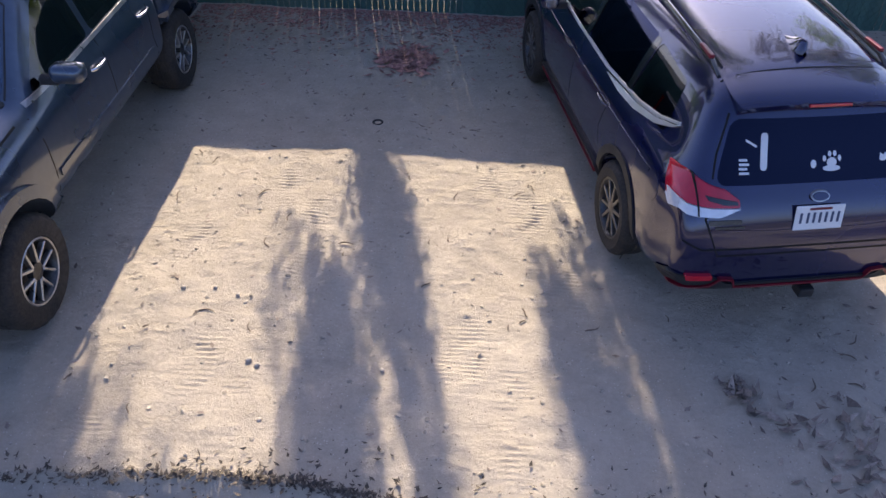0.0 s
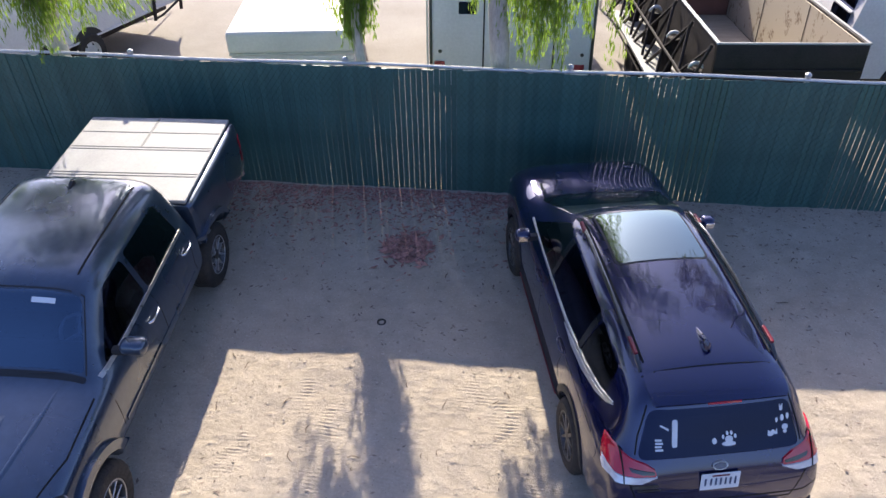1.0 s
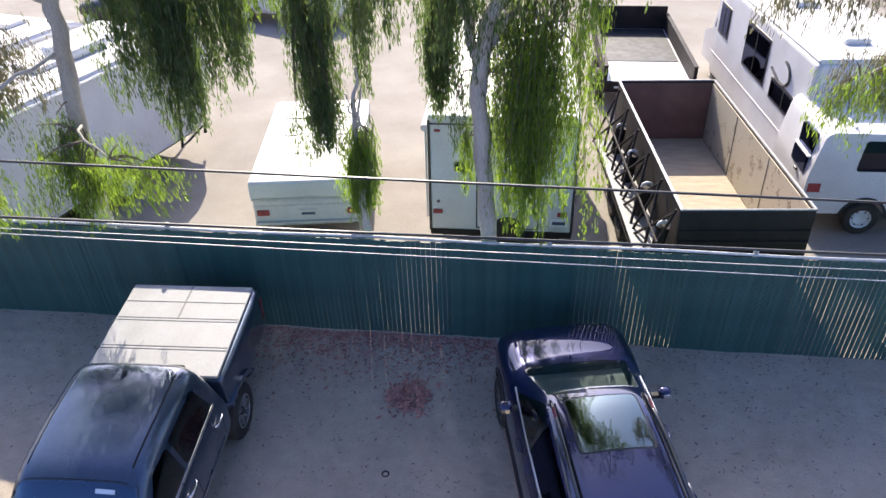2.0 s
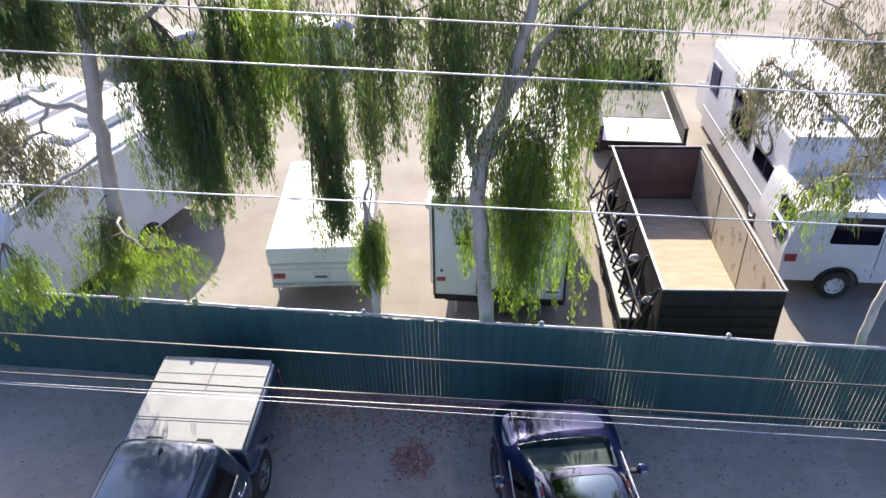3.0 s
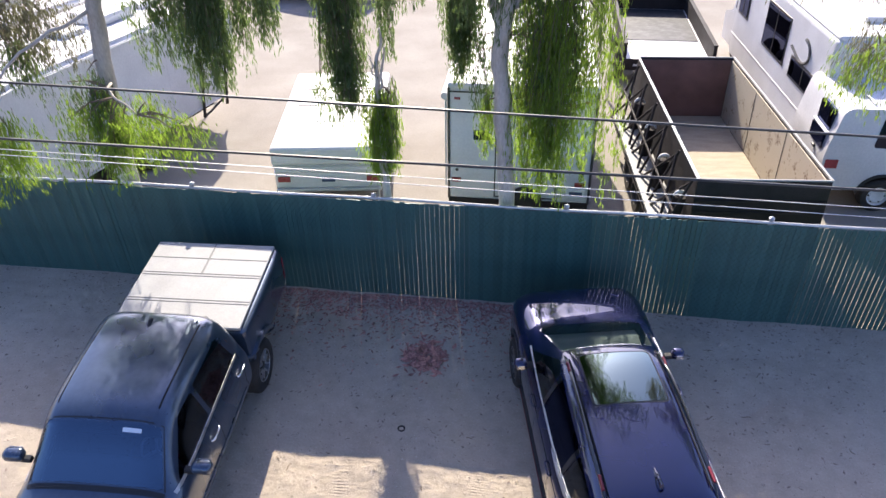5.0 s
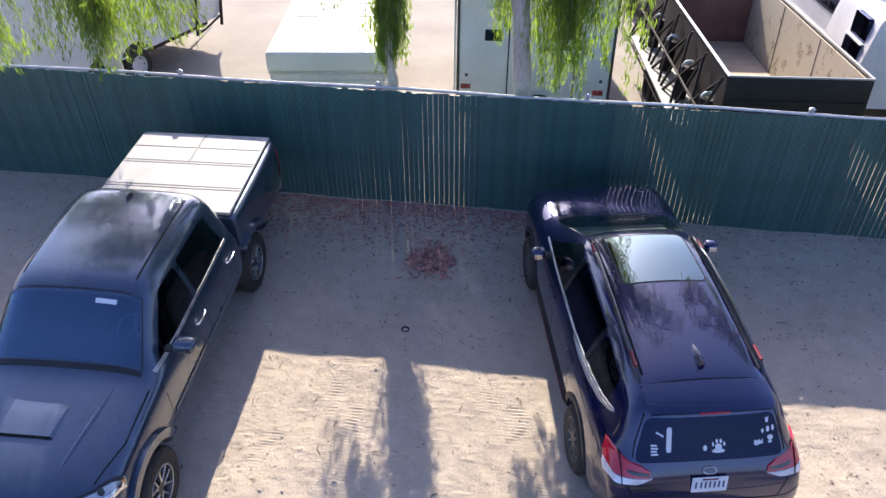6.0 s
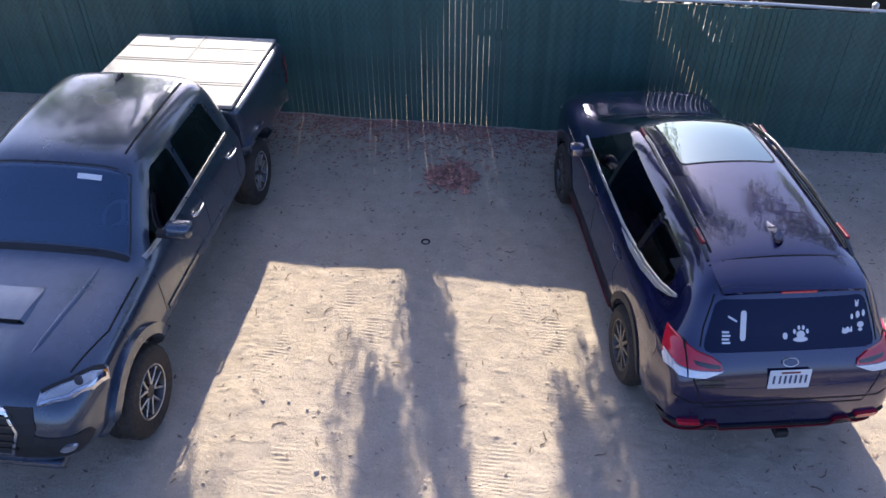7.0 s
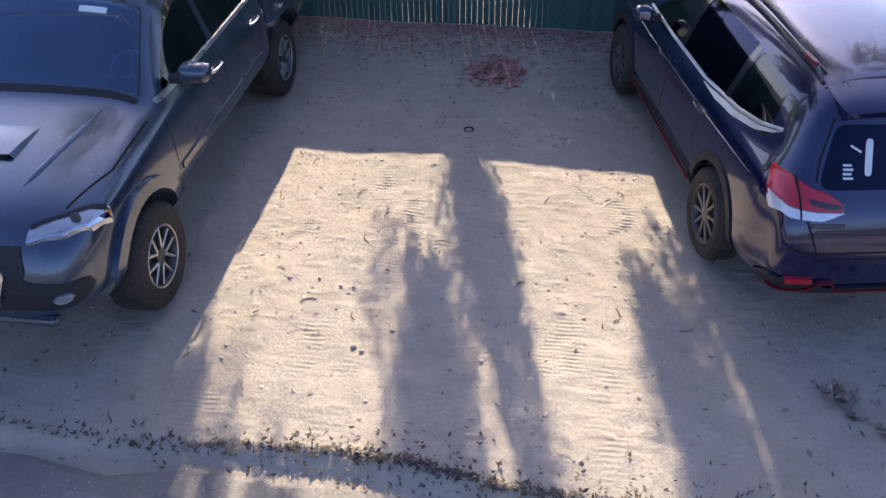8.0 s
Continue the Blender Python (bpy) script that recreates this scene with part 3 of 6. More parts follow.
def wheel(parent, x, y, r, width, rim_r, spokes, spoke_mat, doubled):
    """A tyre with tread blocks, and a rim with spokes; the outer face looks along +x."""
    w = thing("wheel", "", "")
    w.parent = parent
    w.matrix_basis = pose(x, y, r, 0, 0, 0 if x > 0 else 180)
    h = width / 2
    bm = lathe(bmesh.new(), [(rim_r - 0.012, -h + 0.02), (rim_r + 0.01, -h), (r - 0.05, -h - 0.004), (r - 0.012, -h + 0.02), (r, -h + 0.045), (r, -0.02), (r - 0.008, -0.014), (r - 0.008, 0.014), (r, 0.02), (r, h - 0.045), (r - 0.012, h - 0.02), (r - 0.05, h + 0.004), (rim_r + 0.01, h), (rim_r - 0.012, h - 0.02)], 72)
    for i, v in enumerate(bm.verts):
        if i % 3 == 0 and v.co.yz.length > r - 0.02:
            v.co.yz = v.co.yz * (1 - 0.011 / r)
    part("tyre", bm, RUBBER, w, smooth=35)
    rim = part("rim", lathe(bmesh.new(), [(rim_r, -h + 0.01), (rim_r - 0.02, -h + 0.03), (rim_r - 0.035, 0.0), (rim_r - 0.03, h - 0.03), (rim_r - 0.012, h - 0.008), (rim_r, h - 0.006), (rim_r + 0.004, h - 0.012)], 40), GUNMETAL, w, "dark rim", 40)
    part("brake_disc", lathe(bmesh.new(), [(0.0, 0.0), (rim_r * 0.7, 0.0), (rim_r * 0.7, -0.02), (0.0, -0.02)], 28), GUNMETAL, rim)
    if doubled:
        part("rim_lip", lathe(bmesh.new(), [(rim_r - 0.013, h - 0.012), (rim_r - 0.011, h - 0.004), (rim_r - 0.004, h - 0.001), (rim_r + 0.003, h - 0.006)], 48), spoke_mat, rim, "bright edge of the rim", 40)
    for i in range(spokes):
        a = 360 * i / spokes
        bm = bmesh.new()
        for s in ((-1, 1) if doubled else (0,)):
            wd = 0.0115 if doubled else 0.016
            q = [(s * 0.032 - wd, 0.05), (s * 0.032 + wd, 0.05), (s * 0.058 + wd * 0.8, rim_r - 0.015), (s * 0.058 - wd * 0.8, rim_r - 0.015)]
            prism(bm, q, "x", h - 0.055, h - 0.016)
        bmesh.ops.rotate(bm, cent=(0, 0, 0), matrix=Matrix.Rotation(radians(a), 3, "X"), verts=bm.verts)
        bmesh.ops.bevel(bm, geom=bm.edges[:], offset=0.005, segments=1, affect="EDGES")
        part("spoke", bm, spoke_mat, rim)
    part("hub_cap", lathe(bmesh.new(), [(0.0, h - 0.01), (0.035, h - 0.012), (0.062, h - 0.022), (0.066, h - 0.06)], 24), GUNMETAL if doubled else spoke_mat, rim, smooth=40)
    return w


def seats(parent, rows, x, z):
    for y, n in rows:
        for sx in ((-x, x) if n == 2 else (0,)):
            w = 0.24 if n == 2 else 0.62
            s = part("seat", boxed(sx - w, sx + w, y - 0.25, y + 0.25, z, z + 0.16, 0.05), CABIN, parent)
            part("backrest", boxed(sx - w, sx + w, -0.07, 0.07, 0, 0.58, 0.05, m=pose(0, y - 0.27, z + 0.1, 14)), CABIN, s)
            for hx in ((sx,) if n == 2 else (-0.35, 0.35)):
                part("headrest", boxed(hx - 0.12, hx + 0.12, y - 0.5, y - 0.4, z + 0.68, z + 0.84, 0.035), CABIN, s)


def steering(parent, x, y, z):
    bm = bmesh.new()
    ring = [Matrix.Rotation(radians(-60), 4, "X") @ Vector((0.18 * math.cos(a), 0.18 * math.sin(a), 0)) for a in np.linspace(0, 2 * math.pi, 25)]
    tube(bm, [p + Vector((x, y, z)) for p in ring], 0.016, 6)
    for k in (0, 2 * math.pi / 3, 4 * math.pi / 3):
        p = Matrix.Rotation(radians(-60), 4, "X") @ Vector((0.17 * math.sin(k), -0.17 * math.cos(k), 0))
        tube(bm, [(x, y, z), p + Vector((x, y, z))], 0.018, 6)
    part("steering_wheel", bm, WHEELGREY, parent)


def mirror_unit(parent, x, y, z, paint, w=0.2, h=0.15):
    bm = boxed(x, x + w, y - 0.07, y + 0.08, z, z + h, 0.058, seg=5)
    u = pair("door_mirror", bm, paint, parent, smooth=85)
    for o, s in zip(u, (1, -1)):
        part("mirror_glass", boxed(min(s * (x + 0.04), s * (x + w - 0.03)), max(s * (x + 0.04), s * (x + w - 0.03)), y - 0.074, y - 0.068, z + 0.035, z + h - 0.03, 0.002), CHROME, o)
        part("mirror_arm", boxed(min(s * (x - 0.08), s * (x + 0.05)), max(s * (x - 0.08), s * (x + 0.05)), y - 0.02, y + 0.05, z - 0.01, z + 0.05, 0.012), TRIM, o)


# ---- the dark compact estate car, nose to the fence ----
def estate_car():
    car = thing("car", "dark navy compact SUV with red trim and white stickers", "car", pose(2.149, -2.679, 0.004, 0, 0.9, 12.3))
    S = section
    st = [
        (-2.335, S(0.48, 0.71, 0.55, 0.68, 0.65, 0.5, 0.705, 0.4, 0.715, 0.72)),
        (-2.305, S(0.41, 0.82, 0.6, 0.78, 0.76, 0.66, 0.81, 0.54, 0.825, 0.835)),
        (-2.255, S(0.38, 0.855, 0.62, 0.92, 0.795, 0.71, 0.95, 0.6, 0.97, 0.98)),
        (-2.17, S(0.34, 0.855, 0.62, 1.03, 0.8, 0.715, 1.06, 0.59, 1.09, 1.1)),
        (-2.06, S(0.32, 0.87, 0.6, 1.06, 0.81, 0.725, 1.16, 0.615, 1.25, 1.28)),
        (-1.92, S(0.28, 0.907, 0.6, 1.095, 0.805, 0.717, 1.29, 0.605, 1.49, 1.53)),
        (-1.80, S(0.27, 0.908, 0.6, 1.095, 0.805, 0.717, 1.32, 0.59, 1.575, 1.625)),
    ]
    st += [
        (-1.45, S(0.26, 0.908, 0.6, 1.09, 0.805, 0.722, 1.34, 0.585, 1.61, 1.665)),
        (-0.70, S(0.25, 0.905, 0.6, 1.075, 0.805, 0.727, 1.34, 0.585, 1.635, 1.69)),
        (-0.20, S(0.25, 0.905, 0.6, 1.06, 0.805, 0.727, 1.335, 0.58, 1.625, 1.68)),
        (0.12, S(0.25, 0.905, 0.6, 1.05, 0.805, 0.722, 1.325, 0.57, 1.6, 1.655)),
        (0.34, S(0.25, 0.905, 0.6, 1.045, 0.805, 0.717, 1.3, 0.56, 1.545, 1.6)),
        (0.80, S(0.25, 0.905, 0.6, 1.035, 0.805, 0.722, 1.2, 0.595, 1.33, 1.38)),
        (1.18, S(0.25, 0.905, 0.6, 1.025, 0.805, 0.727, 1.09, 0.615, 1.135, 1.17)),
    ]
    st += [
        (1.34, S(0.26, 0.905, 0.6, 1, 0.845, 0.74, 1.07, 0.6, 1.095, 1.11)),
        (1.55, S(0.27, 0.905, 0.6, 0.99, 0.84, 0.74, 1.064, 0.6, 1.085, 1.098)),
        (1.87, S(0.28, 0.895, 0.58, 0.98, 0.82, 0.71, 1.04, 0.56, 1.06, 1.072)),
        (2.06, S(0.28, 0.84, 0.55, 0.91, 0.76, 0.65, 0.975, 0.5, 0.995, 1.005)),
        (2.15, S(0.3, 0.74, 0.52, 0.74, 0.66, 0.55, 0.77, 0.42, 0.79, 0.8)),
        (2.18, S(0.36, 0.58, 0.5, 0.64, 0.52, 0.42, 0.655, 0.32, 0.665, 0.67)),
    ]
    whole = settle(cage(st))
    tree = bvh_of(whole)
    arches = []
    for y in (-1.335, 1.335):
        c = tube(bmesh.new(), [(-1.2, y, 0.36), (1.2, y, 0.36)], 0.395, 36)
        bmesh.ops.recalc_face_normals(c, faces=c.faces)
        arches.append(c)
    hull = cage([(y, [(0, 0.45), (0.6, 0.45), (0.72, 0.6), (0.74, 0.8), (0.745, 0.95), (x1, z1), (x2, z2), (0, z2)]) for y, x1, z1, x2, z2 in ((-2.05, 0.7, 1.0, 0.5, 1.05), (-1.8, 0.67, 1.25, 0.5, 1.45), (-1.5, 0.67, 1.3, 0.5, 1.57), (0.05, 0.67, 1.28, 0.49, 1.55), (0.3, 0.66, 1.2, 0.48, 1.45), (1.12, 0.64, 0.97, 0.46, 1.0))])
    front = rounded([(0.86, 1.07), (0.04, 1.08), (0.06, 1.49), (0.28, 1.49)], 0.05)
    rear = rounded([(-0.03, 1.08), (-0.95, 1.10), (-0.97, 1.50), (-0.01, 1.50)], 0.05)
    quarter = rounded([(-1.02, 1.105), (-1.64, 1.16), (-1.54, 1.45), (-1.04, 1.49)], 0.05)
    screen = rounded([(-0.54, 0.40), (0.54, 0.40), (0.66, 1.17), (-0.66, 1.17)], 0.06)
    back = rounded([(-0.645, 1.10), (0.645, 1.10), (0.545, 1.43), (-0.545, 1.43)], 0.07)
    cut = [hull, *[prism(bmesh.new(), w, "x", -1.2, 1.2) for w in (front, rear, quarter)], prism(bmesh.new(), screen, "z", 1.0, 2.0), prism(bmesh.new(), back, "y", -2.6, -1.6)]
    body = settle(cage(st), arches + cut)
    body.materials.clear()
    body.materials.append(NAVY)
    b = part("body", body, NAVY, car, smooth=32)
    # panes
    for w, name in ((front, "front_window"), (rear, "rear_window"), (quarter, "quarter_window")):
        for s in (1, -1):
            part(name, skin(tree, w, "x", 1.5 * s, -s, -0.004, 0.004), DARK if w is rear else TINT, car, smooth=40)
    part("windscreen", skin(tree, screen, "z", 2.2, -1, -0.004, 0.004), SCREEN, car, smooth=40)
    pane = part("rear_glass", skin(tree, back, "y", -3.0, 1, -0.003, 0.004), DARK, car, "dark rear glass with pale stickers", 40)
    part("sunroof", skin(tree, rounded([(-0.40, 0.22), (-0.40, -0.55), (0.40, -0.55), (0.40, 0.22)], 0.06), "z", 2.2, -1, 0.004), ROOFPANE, car, "black glass sunroof", 40)
    part("sunroof_frame", skin(tree, rounded([(-0.42, 0.24), (-0.42, -0.57), (0.42, -0.57), (0.42, 0.24)], 0.07), "z", 2.2, -1, 0.002), TRIM, car, smooth=40)
    # bright line under the side glass
    for s in (1, -1):
        part("window_trim", skin(tree, strip([(0.95, 1.055), (0.2, 1.064), (-0.6, 1.082), (-1.2, 1.138), (-1.5, 1.195), (-1.73, 1.272)], 0.016), "x", 1.5 * s, -s, 0.008), SATIN, car, "chrome strip")
        part("trim_flare", skin(tree, [(-0.62, 1.06), (-0.9, 1.056), (-1.2, 1.082), (-1.5, 1.145), (-1.68, 1.22), (-1.75, 1.27), (-1.68, 1.236), (-1.5, 1.178), (-1.2, 1.121), (-0.9, 1.088)], "x", 1.5 * s, -s, 0.011), SATIN, car, "bright flare at the end of the chrome strip", 40)
        part("sill_cladding", skin(tree, rounded([(0.93, 0.29), (-0.93, 0.29), (-0.90, 0.44), (0.90, 0.42)], 0.03), "x", 1.5 * s, -s, 0.032, 0.035), TRIM, car)
        part("sill_stripe", skin(tree, strip([(0.86, 0.375), (-0.86, 0.385)], 0.03), "x", 1.5 * s, -s, 0.046, 0.02), RED, car, "red stripe")
        for y in (-1.335, 1.335):
            ring = [(y + 0.455 * math.cos(a), 0.36 + 0.455 * math.sin(a)) for a in np.linspace(-0.1, math.pi + 0.1, 15)] + [(y + 0.39 * math.cos(a), 0.36 + 0.39 * math.sin(a)) for a in np.linspace(math.pi + 0.1, -0.1, 15)]
            part("arch_trim", skin(tree, ring, "x", 1.5 * s, -s, 0.012), TRIM, car, "matt black arch trim")
        for pts in ([(0.0, 0.44), (0.01, 1.07)], [(-0.88, 0.98), (-0.80, 0.72), (-0.86, 0.6)], [(1.0, 0.48), (1.02, 1.0)]):
            part("door_seam", skin(tree, strip(pts, 0.009), "x", 1.5 * s, -s, 0.0015, 0.004), SEAM, car)
        for y in (-0.78, 0.18):
            h = part("door_handle", tube(bmesh.new(), [Vector((s * q, y + d, 0.93 + 0.02 * d)) for q, d in ((0.888, -0.095), (0.908, -0.08), (0.912, 0.0), (0.908, 0.08), (0.888, 0.095))], 0.011, 8), NAVY, car, smooth=60)
        # tail lamps wrap round the corner
        lamp = part("tail_lamp", skin(tree, rounded([(s * 0.80, 1.12), (s * 0.755, 1.13), (s * 0.68, 1.10), (s * 0.575, 1.073), (s * 0.505, 1.03), (s * 0.50, 0.992), (s * 0.66, 0.994), (s * 0.798, 1.004), (s * 0.845, 1.015)], 0.01), "y", -3.0, 1, 0.014, 0.03, 0.03), LENS_RED, car, "red and clear tail lamp", 35)
        part("clear_lens", skin(tree, rounded([(s * 0.845, 1.008), (s * 0.798, 0.998), (s * 0.66, 0.988), (s * 0.49, 0.986), (s * 0.62, 0.944), (s * 0.794, 0.95), (s * 0.85, 0.955)], 0.008), "y", -3.0, 1, 0.016, 0.03, 0.04), LENS_WHITE, lamp, "clear lower lens", 35)
        part("smoked_lens", skin(tree, rounded([(s * 0.705, 1.05), (s * 0.60, 1.035), (s * 0.515, 1.022), (s * 0.515, 1.005), (s * 0.60, 1.008), (s * 0.69, 1.028)], 0.006), "y", -3.0, 1, 0.019, 0.02, 0.03), GLOSSBLACK, lamp)
        part("lamp_split", skin(tree, strip([(s * 0.745, 1.13), (s * 0.745, 0.95)], 0.008), "y", -3.0, 1, 0.02, 0.02, 0.03), SEAM, lamp)
        part("lamp_side", skin(tree, rounded([(-1.86, 1.11), (-1.92, 1.122), (-2.02, 1.125), (-2.10, 1.09), (-2.13, 1.012), (-2.0, 0.978), (-1.95, 1.02)], 0.012), "x", 1.5 * s, -s, 0.010, 0.02, 0.03), LENS_RED, lamp)
        part("clear_side", skin(tree, rounded([(-1.995, 0.972), (-2.13, 1.006), (-2.15, 0.955), (-2.06, 0.925)], 0.008), "x", 1.5 * s, -s, 0.011, 0.02, 0.03), LENS_WHITE, lamp)
        part("reflector", skin(tree, rounded([(s * 0.60, 0.53), (s * 0.76, 0.535), (s * 0.77, 0.575), (s * 0.60, 0.565)], 0.012), "y", -3.0, 1, 0.03, 0.03), LENS_RED, car, "red reflector")
        # roof rails
        def on_roof(x, y, lift):
            return tree.ray_cast(Vector((s * x, y, 2.4)), Vector((0, 0, -1)))[0] + Vector((0, 0, lift))
        rail = part("roof_rail", tube(bmesh.new(), [on_roof(0.535, 0.30, 0.0), on_roof(0.54, 0.20, 0.035), on_roof(0.55, -0.2, 0.05), on_roof(0.555, -0.8, 0.05), on_roof(0.55, -1.55, 0.04), on_roof(0.545, -1.68, 0.0)], [0.014, 0.019, 0.02, 0.02, 0.019, 0.014], 8), GLOSSBLACK, car, "black roof rail", 60)
        for y0, y1 in ((-1.56, -1.38), (-0.02, 0.12)):
            z = on_roof(0.55, (y0 + y1) / 2, 0.058).z
            part("rail_insert", boxed(s * 0.551 - 0.015, s * 0.551 + 0.015, y0, y1, z - 0.03, z + 0.008, 0.007), RED, rail, "red insert")
        part("headlamp", skin(tree, rounded([(s * 0.45, 0.68), (s * 0.80, 0.72), (s * 0.84, 0.84), (s * 0.62, 0.78), (s * 0.48, 0.74)], 0.02), "y", 3.0, -1, 0.012, 0.03), LENS_CLEAR, car, "clear headlamp", 35)
    # rear end
    part("tailgate_seam", skin(tree, strip([(-0.66, 1.10), (-0.70, 0.93), (-0.60, 0.70), (0.60, 0.70), (0.70, 0.93), (0.66, 1.10)], 0.012), "y", -3.0, 1, 0.002, 0.004, 0.05), SEAM, car)
    part("bumper_cladding", skin(tree, rounded([(-0.83, 0.43), (0.83, 0.43), (0.84, 0.57), (0.55, 0.53), (0.50, 0.48), (-0.50, 0.48), (-0.55, 0.53), (-0.84, 0.57)], 0.03), "y", -3.0, 1, 0.02, 0.03), TRIM, car)
    part("bumper_stripe", skin(tree, strip([(-0.80, 0.455), (-0.60, 0.475), (-0.54, 0.53), (-0.46, 0.52), (-0.43, 0.455), (0.43, 0.455), (0.46, 0.52), (0.54, 0.53), (0.60, 0.475), (0.80, 0.455)], 0.016), "y", -3.0, 1, 0.03, 0.03, 0.05), RED, car, "red bumper stripe")
    part("tow_cover", boxed(0.05, 0.15, -2.34, -2.24, 0.3, 0.37, 0.012), TRIM, car)
    # the roof's last panel runs on over the glass as a lip
    def lip(x, y):
        p = tree.ray_cast(Vector((x, -1.74, 2.4)), Vector((0, 0, -1)))[0].z
        q = tree.ray_cast(Vector((x, -1.62, 2.4)), Vector((0, 0, -1)))[0].z
        return p + 0.004 - (q - p) / 0.12 * (-1.74 - y) * 0.7 - 0.4 * (y + 1.74) ** 2
    us, ws = np.linspace(-1, 1, 13), ((-1.74, 0.535), (-1.81, 0.54), (-1.89, 0.54), (-1.97, 0.53), (-2.015, 0.51))
    bm = bmesh.new()
    top = [[bm.verts.new((u * w, y + 0.035 * abs(u) ** 3, lip(u * w * 0.98, y) - (0.012 if k == 4 else 0))) for u in us] for k, (y, w) in enumerate(ws)]
    low = [bm.verts.new((v.co.x, v.co.y + 0.012, v.co.z - 0.03)) for v in top[-1]]
    back_row = [bm.verts.new((u * 0.5, -1.85, lip(u * 0.5, -1.85) - 0.1)) for u in us]
    rows = top + [low, back_row]
    for r0, r1 in zip(rows, rows[1:]):
        for j in range(12):
            bm.faces.new((r0[j], r0[j + 1], r1[j + 1], r1[j]))
    for e in (0, 12):
        bm.faces.new([r[e] for r in rows] if e else [r[e] for r in rows][::-1])
    bmesh.ops.recalc_face_normals(bm, faces=bm.faces)
    sp = part("spoiler", bm, NAVY, car, smooth=35)
    zb = lip(0, -2.015)
    part("brake_lamp", boxed(-0.13, 0.13, -2.021, -1.995, zb - 0.036, zb - 0.018, 0.003), LENS_RED, sp, "red high brake lamp")
    for pts in ([(-0.55, -1.725), (0.55, -1.725)],):
        part("roof_seam", skin(tree, strip(pts, 0.012), "z", 2.2, -1, 0.0015, 0.004), SEAM, car)
    bm = bmesh.new()
    rows = [[bm.verts.new((x * w, y, 1.645 + z)) for x, z in ((-1, 0), (-0.45, h * 0.75), (0, h), (0.45, h * 0.75), (1, 0))] for y, w, h in ((-1.62, 0.012, 0.03), (-1.60, 0.034, 0.085), (-1.53, 0.038, 0.075), (-1.43, 0.032, 0.035), (-1.35, 0.012, 0.012))]
    for a, c in zip(rows, rows[1:]):
        for j in range(4):
            bm.faces.new((a[j], a[j + 1], c[j + 1], c[j]))
    part("antenna_fin", bm, NAVY, car, "shark fin aerial", 60)
    for x0, z0, x1, z1 in ((-0.68, 0.90, -0.48, 0.925), (-0.64, 0.875, -0.46, 0.888)):
        part("badge", skin(tree, [(x0, z0), (x1, z0), (x1, z1), (x0, z1)], "y", -3.0, 1, 0.006, 0.008), GUNMETAL, car)
    part("emblem", skin(tree, [(0.06 * math.cos(a), 1.03 + 0.028 * math.sin(a)) for a in np.linspace(0, 2 * math.pi, 21)[:-1]], "y", -3.0, 1, 0.014, 0.01, 0.05), ALLOY, car, "oval chrome emblem")
    part("emblem_field", skin(tree, [(0.051 * math.cos(a), 1.03 + 0.021 * math.sin(a)) for a in np.linspace(0, 2 * math.pi, 21)[:-1]], "y", -3.0, 1, 0.019, 0.004, 0.05), NAVY, car)
    plate = part("number_plate", boxed(-0.155, 0.155, -0.004, 0.004, -0.078, 0.078, 0.003, m=pose(0, -2.285, 0.925, -14)), WHITE, car, "white number plate with dark bars")
    for i in range(7):
        x = -0.118 + i * 0.0385 + (0.006 if i > 0 else 0)
        part("plate_bar", boxed(x - 0.0075, x + 0.0075, -0.0075, -0.004, -0.034, 0.034, 0.001, m=pose(0, -2.285, 0.925, -14)), PRINT, plate)
    part("plate_bar", boxed(-0.07, 0.07, -0.0075, -0.004, 0.05, 0.064, 0.001, m=pose(0, -2.285, 0.925, -14)), RED, plate)
    # stickers, as plain shapes
    gl = bvh_of(pane.data)
    def sticker(poly, lift=0.004):
        cx, cz = sum(p[0] for p in poly) / len(poly), sum(p[1] for p in poly) / len(poly)
        poly = [(cx + (x - cx) * 0.74, cz + (z - cz) * 0.8) for x, z in poly]
        part("sticker", skin(gl, poly, "y", -3.0, 1, lift, 0.002, 0.05), WHITE, pane, "white sticker")
    oval = lambda x, z, a, c: [(x + a * math.cos(t), z + c * math.sin(t)) for t in np.linspace(0, 2 * math.pi, 17)[:-1]]
    sticker(rounded([(-0.38, 1.145), (-0.325, 1.145), (-0.318, 1.38), (-0.375, 1.38)], 0.026))
    sticker(strip([(-0.47, 1.325), (-0.385, 1.285)], 0.014))
    for k in range(4):
        sticker([(-0.51, 1.15 + k * 0.022), (-0.43 - 0.012 * (k % 2), 1.15 + k * 0.022), (-0.43 - 0.012 * (k % 2), 1.163 + k * 0.022), (-0.51, 1.163 + k * 0.022)])
    sticker(oval(-0.04, 1.19, 0.024, 0.026))
    for x, z, a, c in ((0.075, 1.165, 0.075, 0.018), (0.075, 1.195, 0.042, 0.03), (0.028, 1.215, 0.014, 0.018), (0.06, 1.238, 0.014, 0.018), (0.093, 1.238, 0.014, 0.018), (0.124, 1.215, 0.014, 0.018)):
        sticker(oval(x, z, a, c))
    sticker(rounded([(0.37, 1.185), (0.375, 1.235), (0.40, 1.215), (0.43, 1.235), (0.455, 1.21), (0.47, 1.24), (0.475, 1.19), (0.44, 1.195), (0.41, 1.18)], 0.008))
    for x, z, a, c in ((0.525, 1.235, 0.034, 0.022), (0.525, 1.205, 0.022, 0.012), (0.455, 1.29, 0.014, 0.02), (0.50, 1.30, 0.02, 0.026), (0.545, 1.305, 0.016, 0.026)):
        sticker(oval(x, z, a, c))
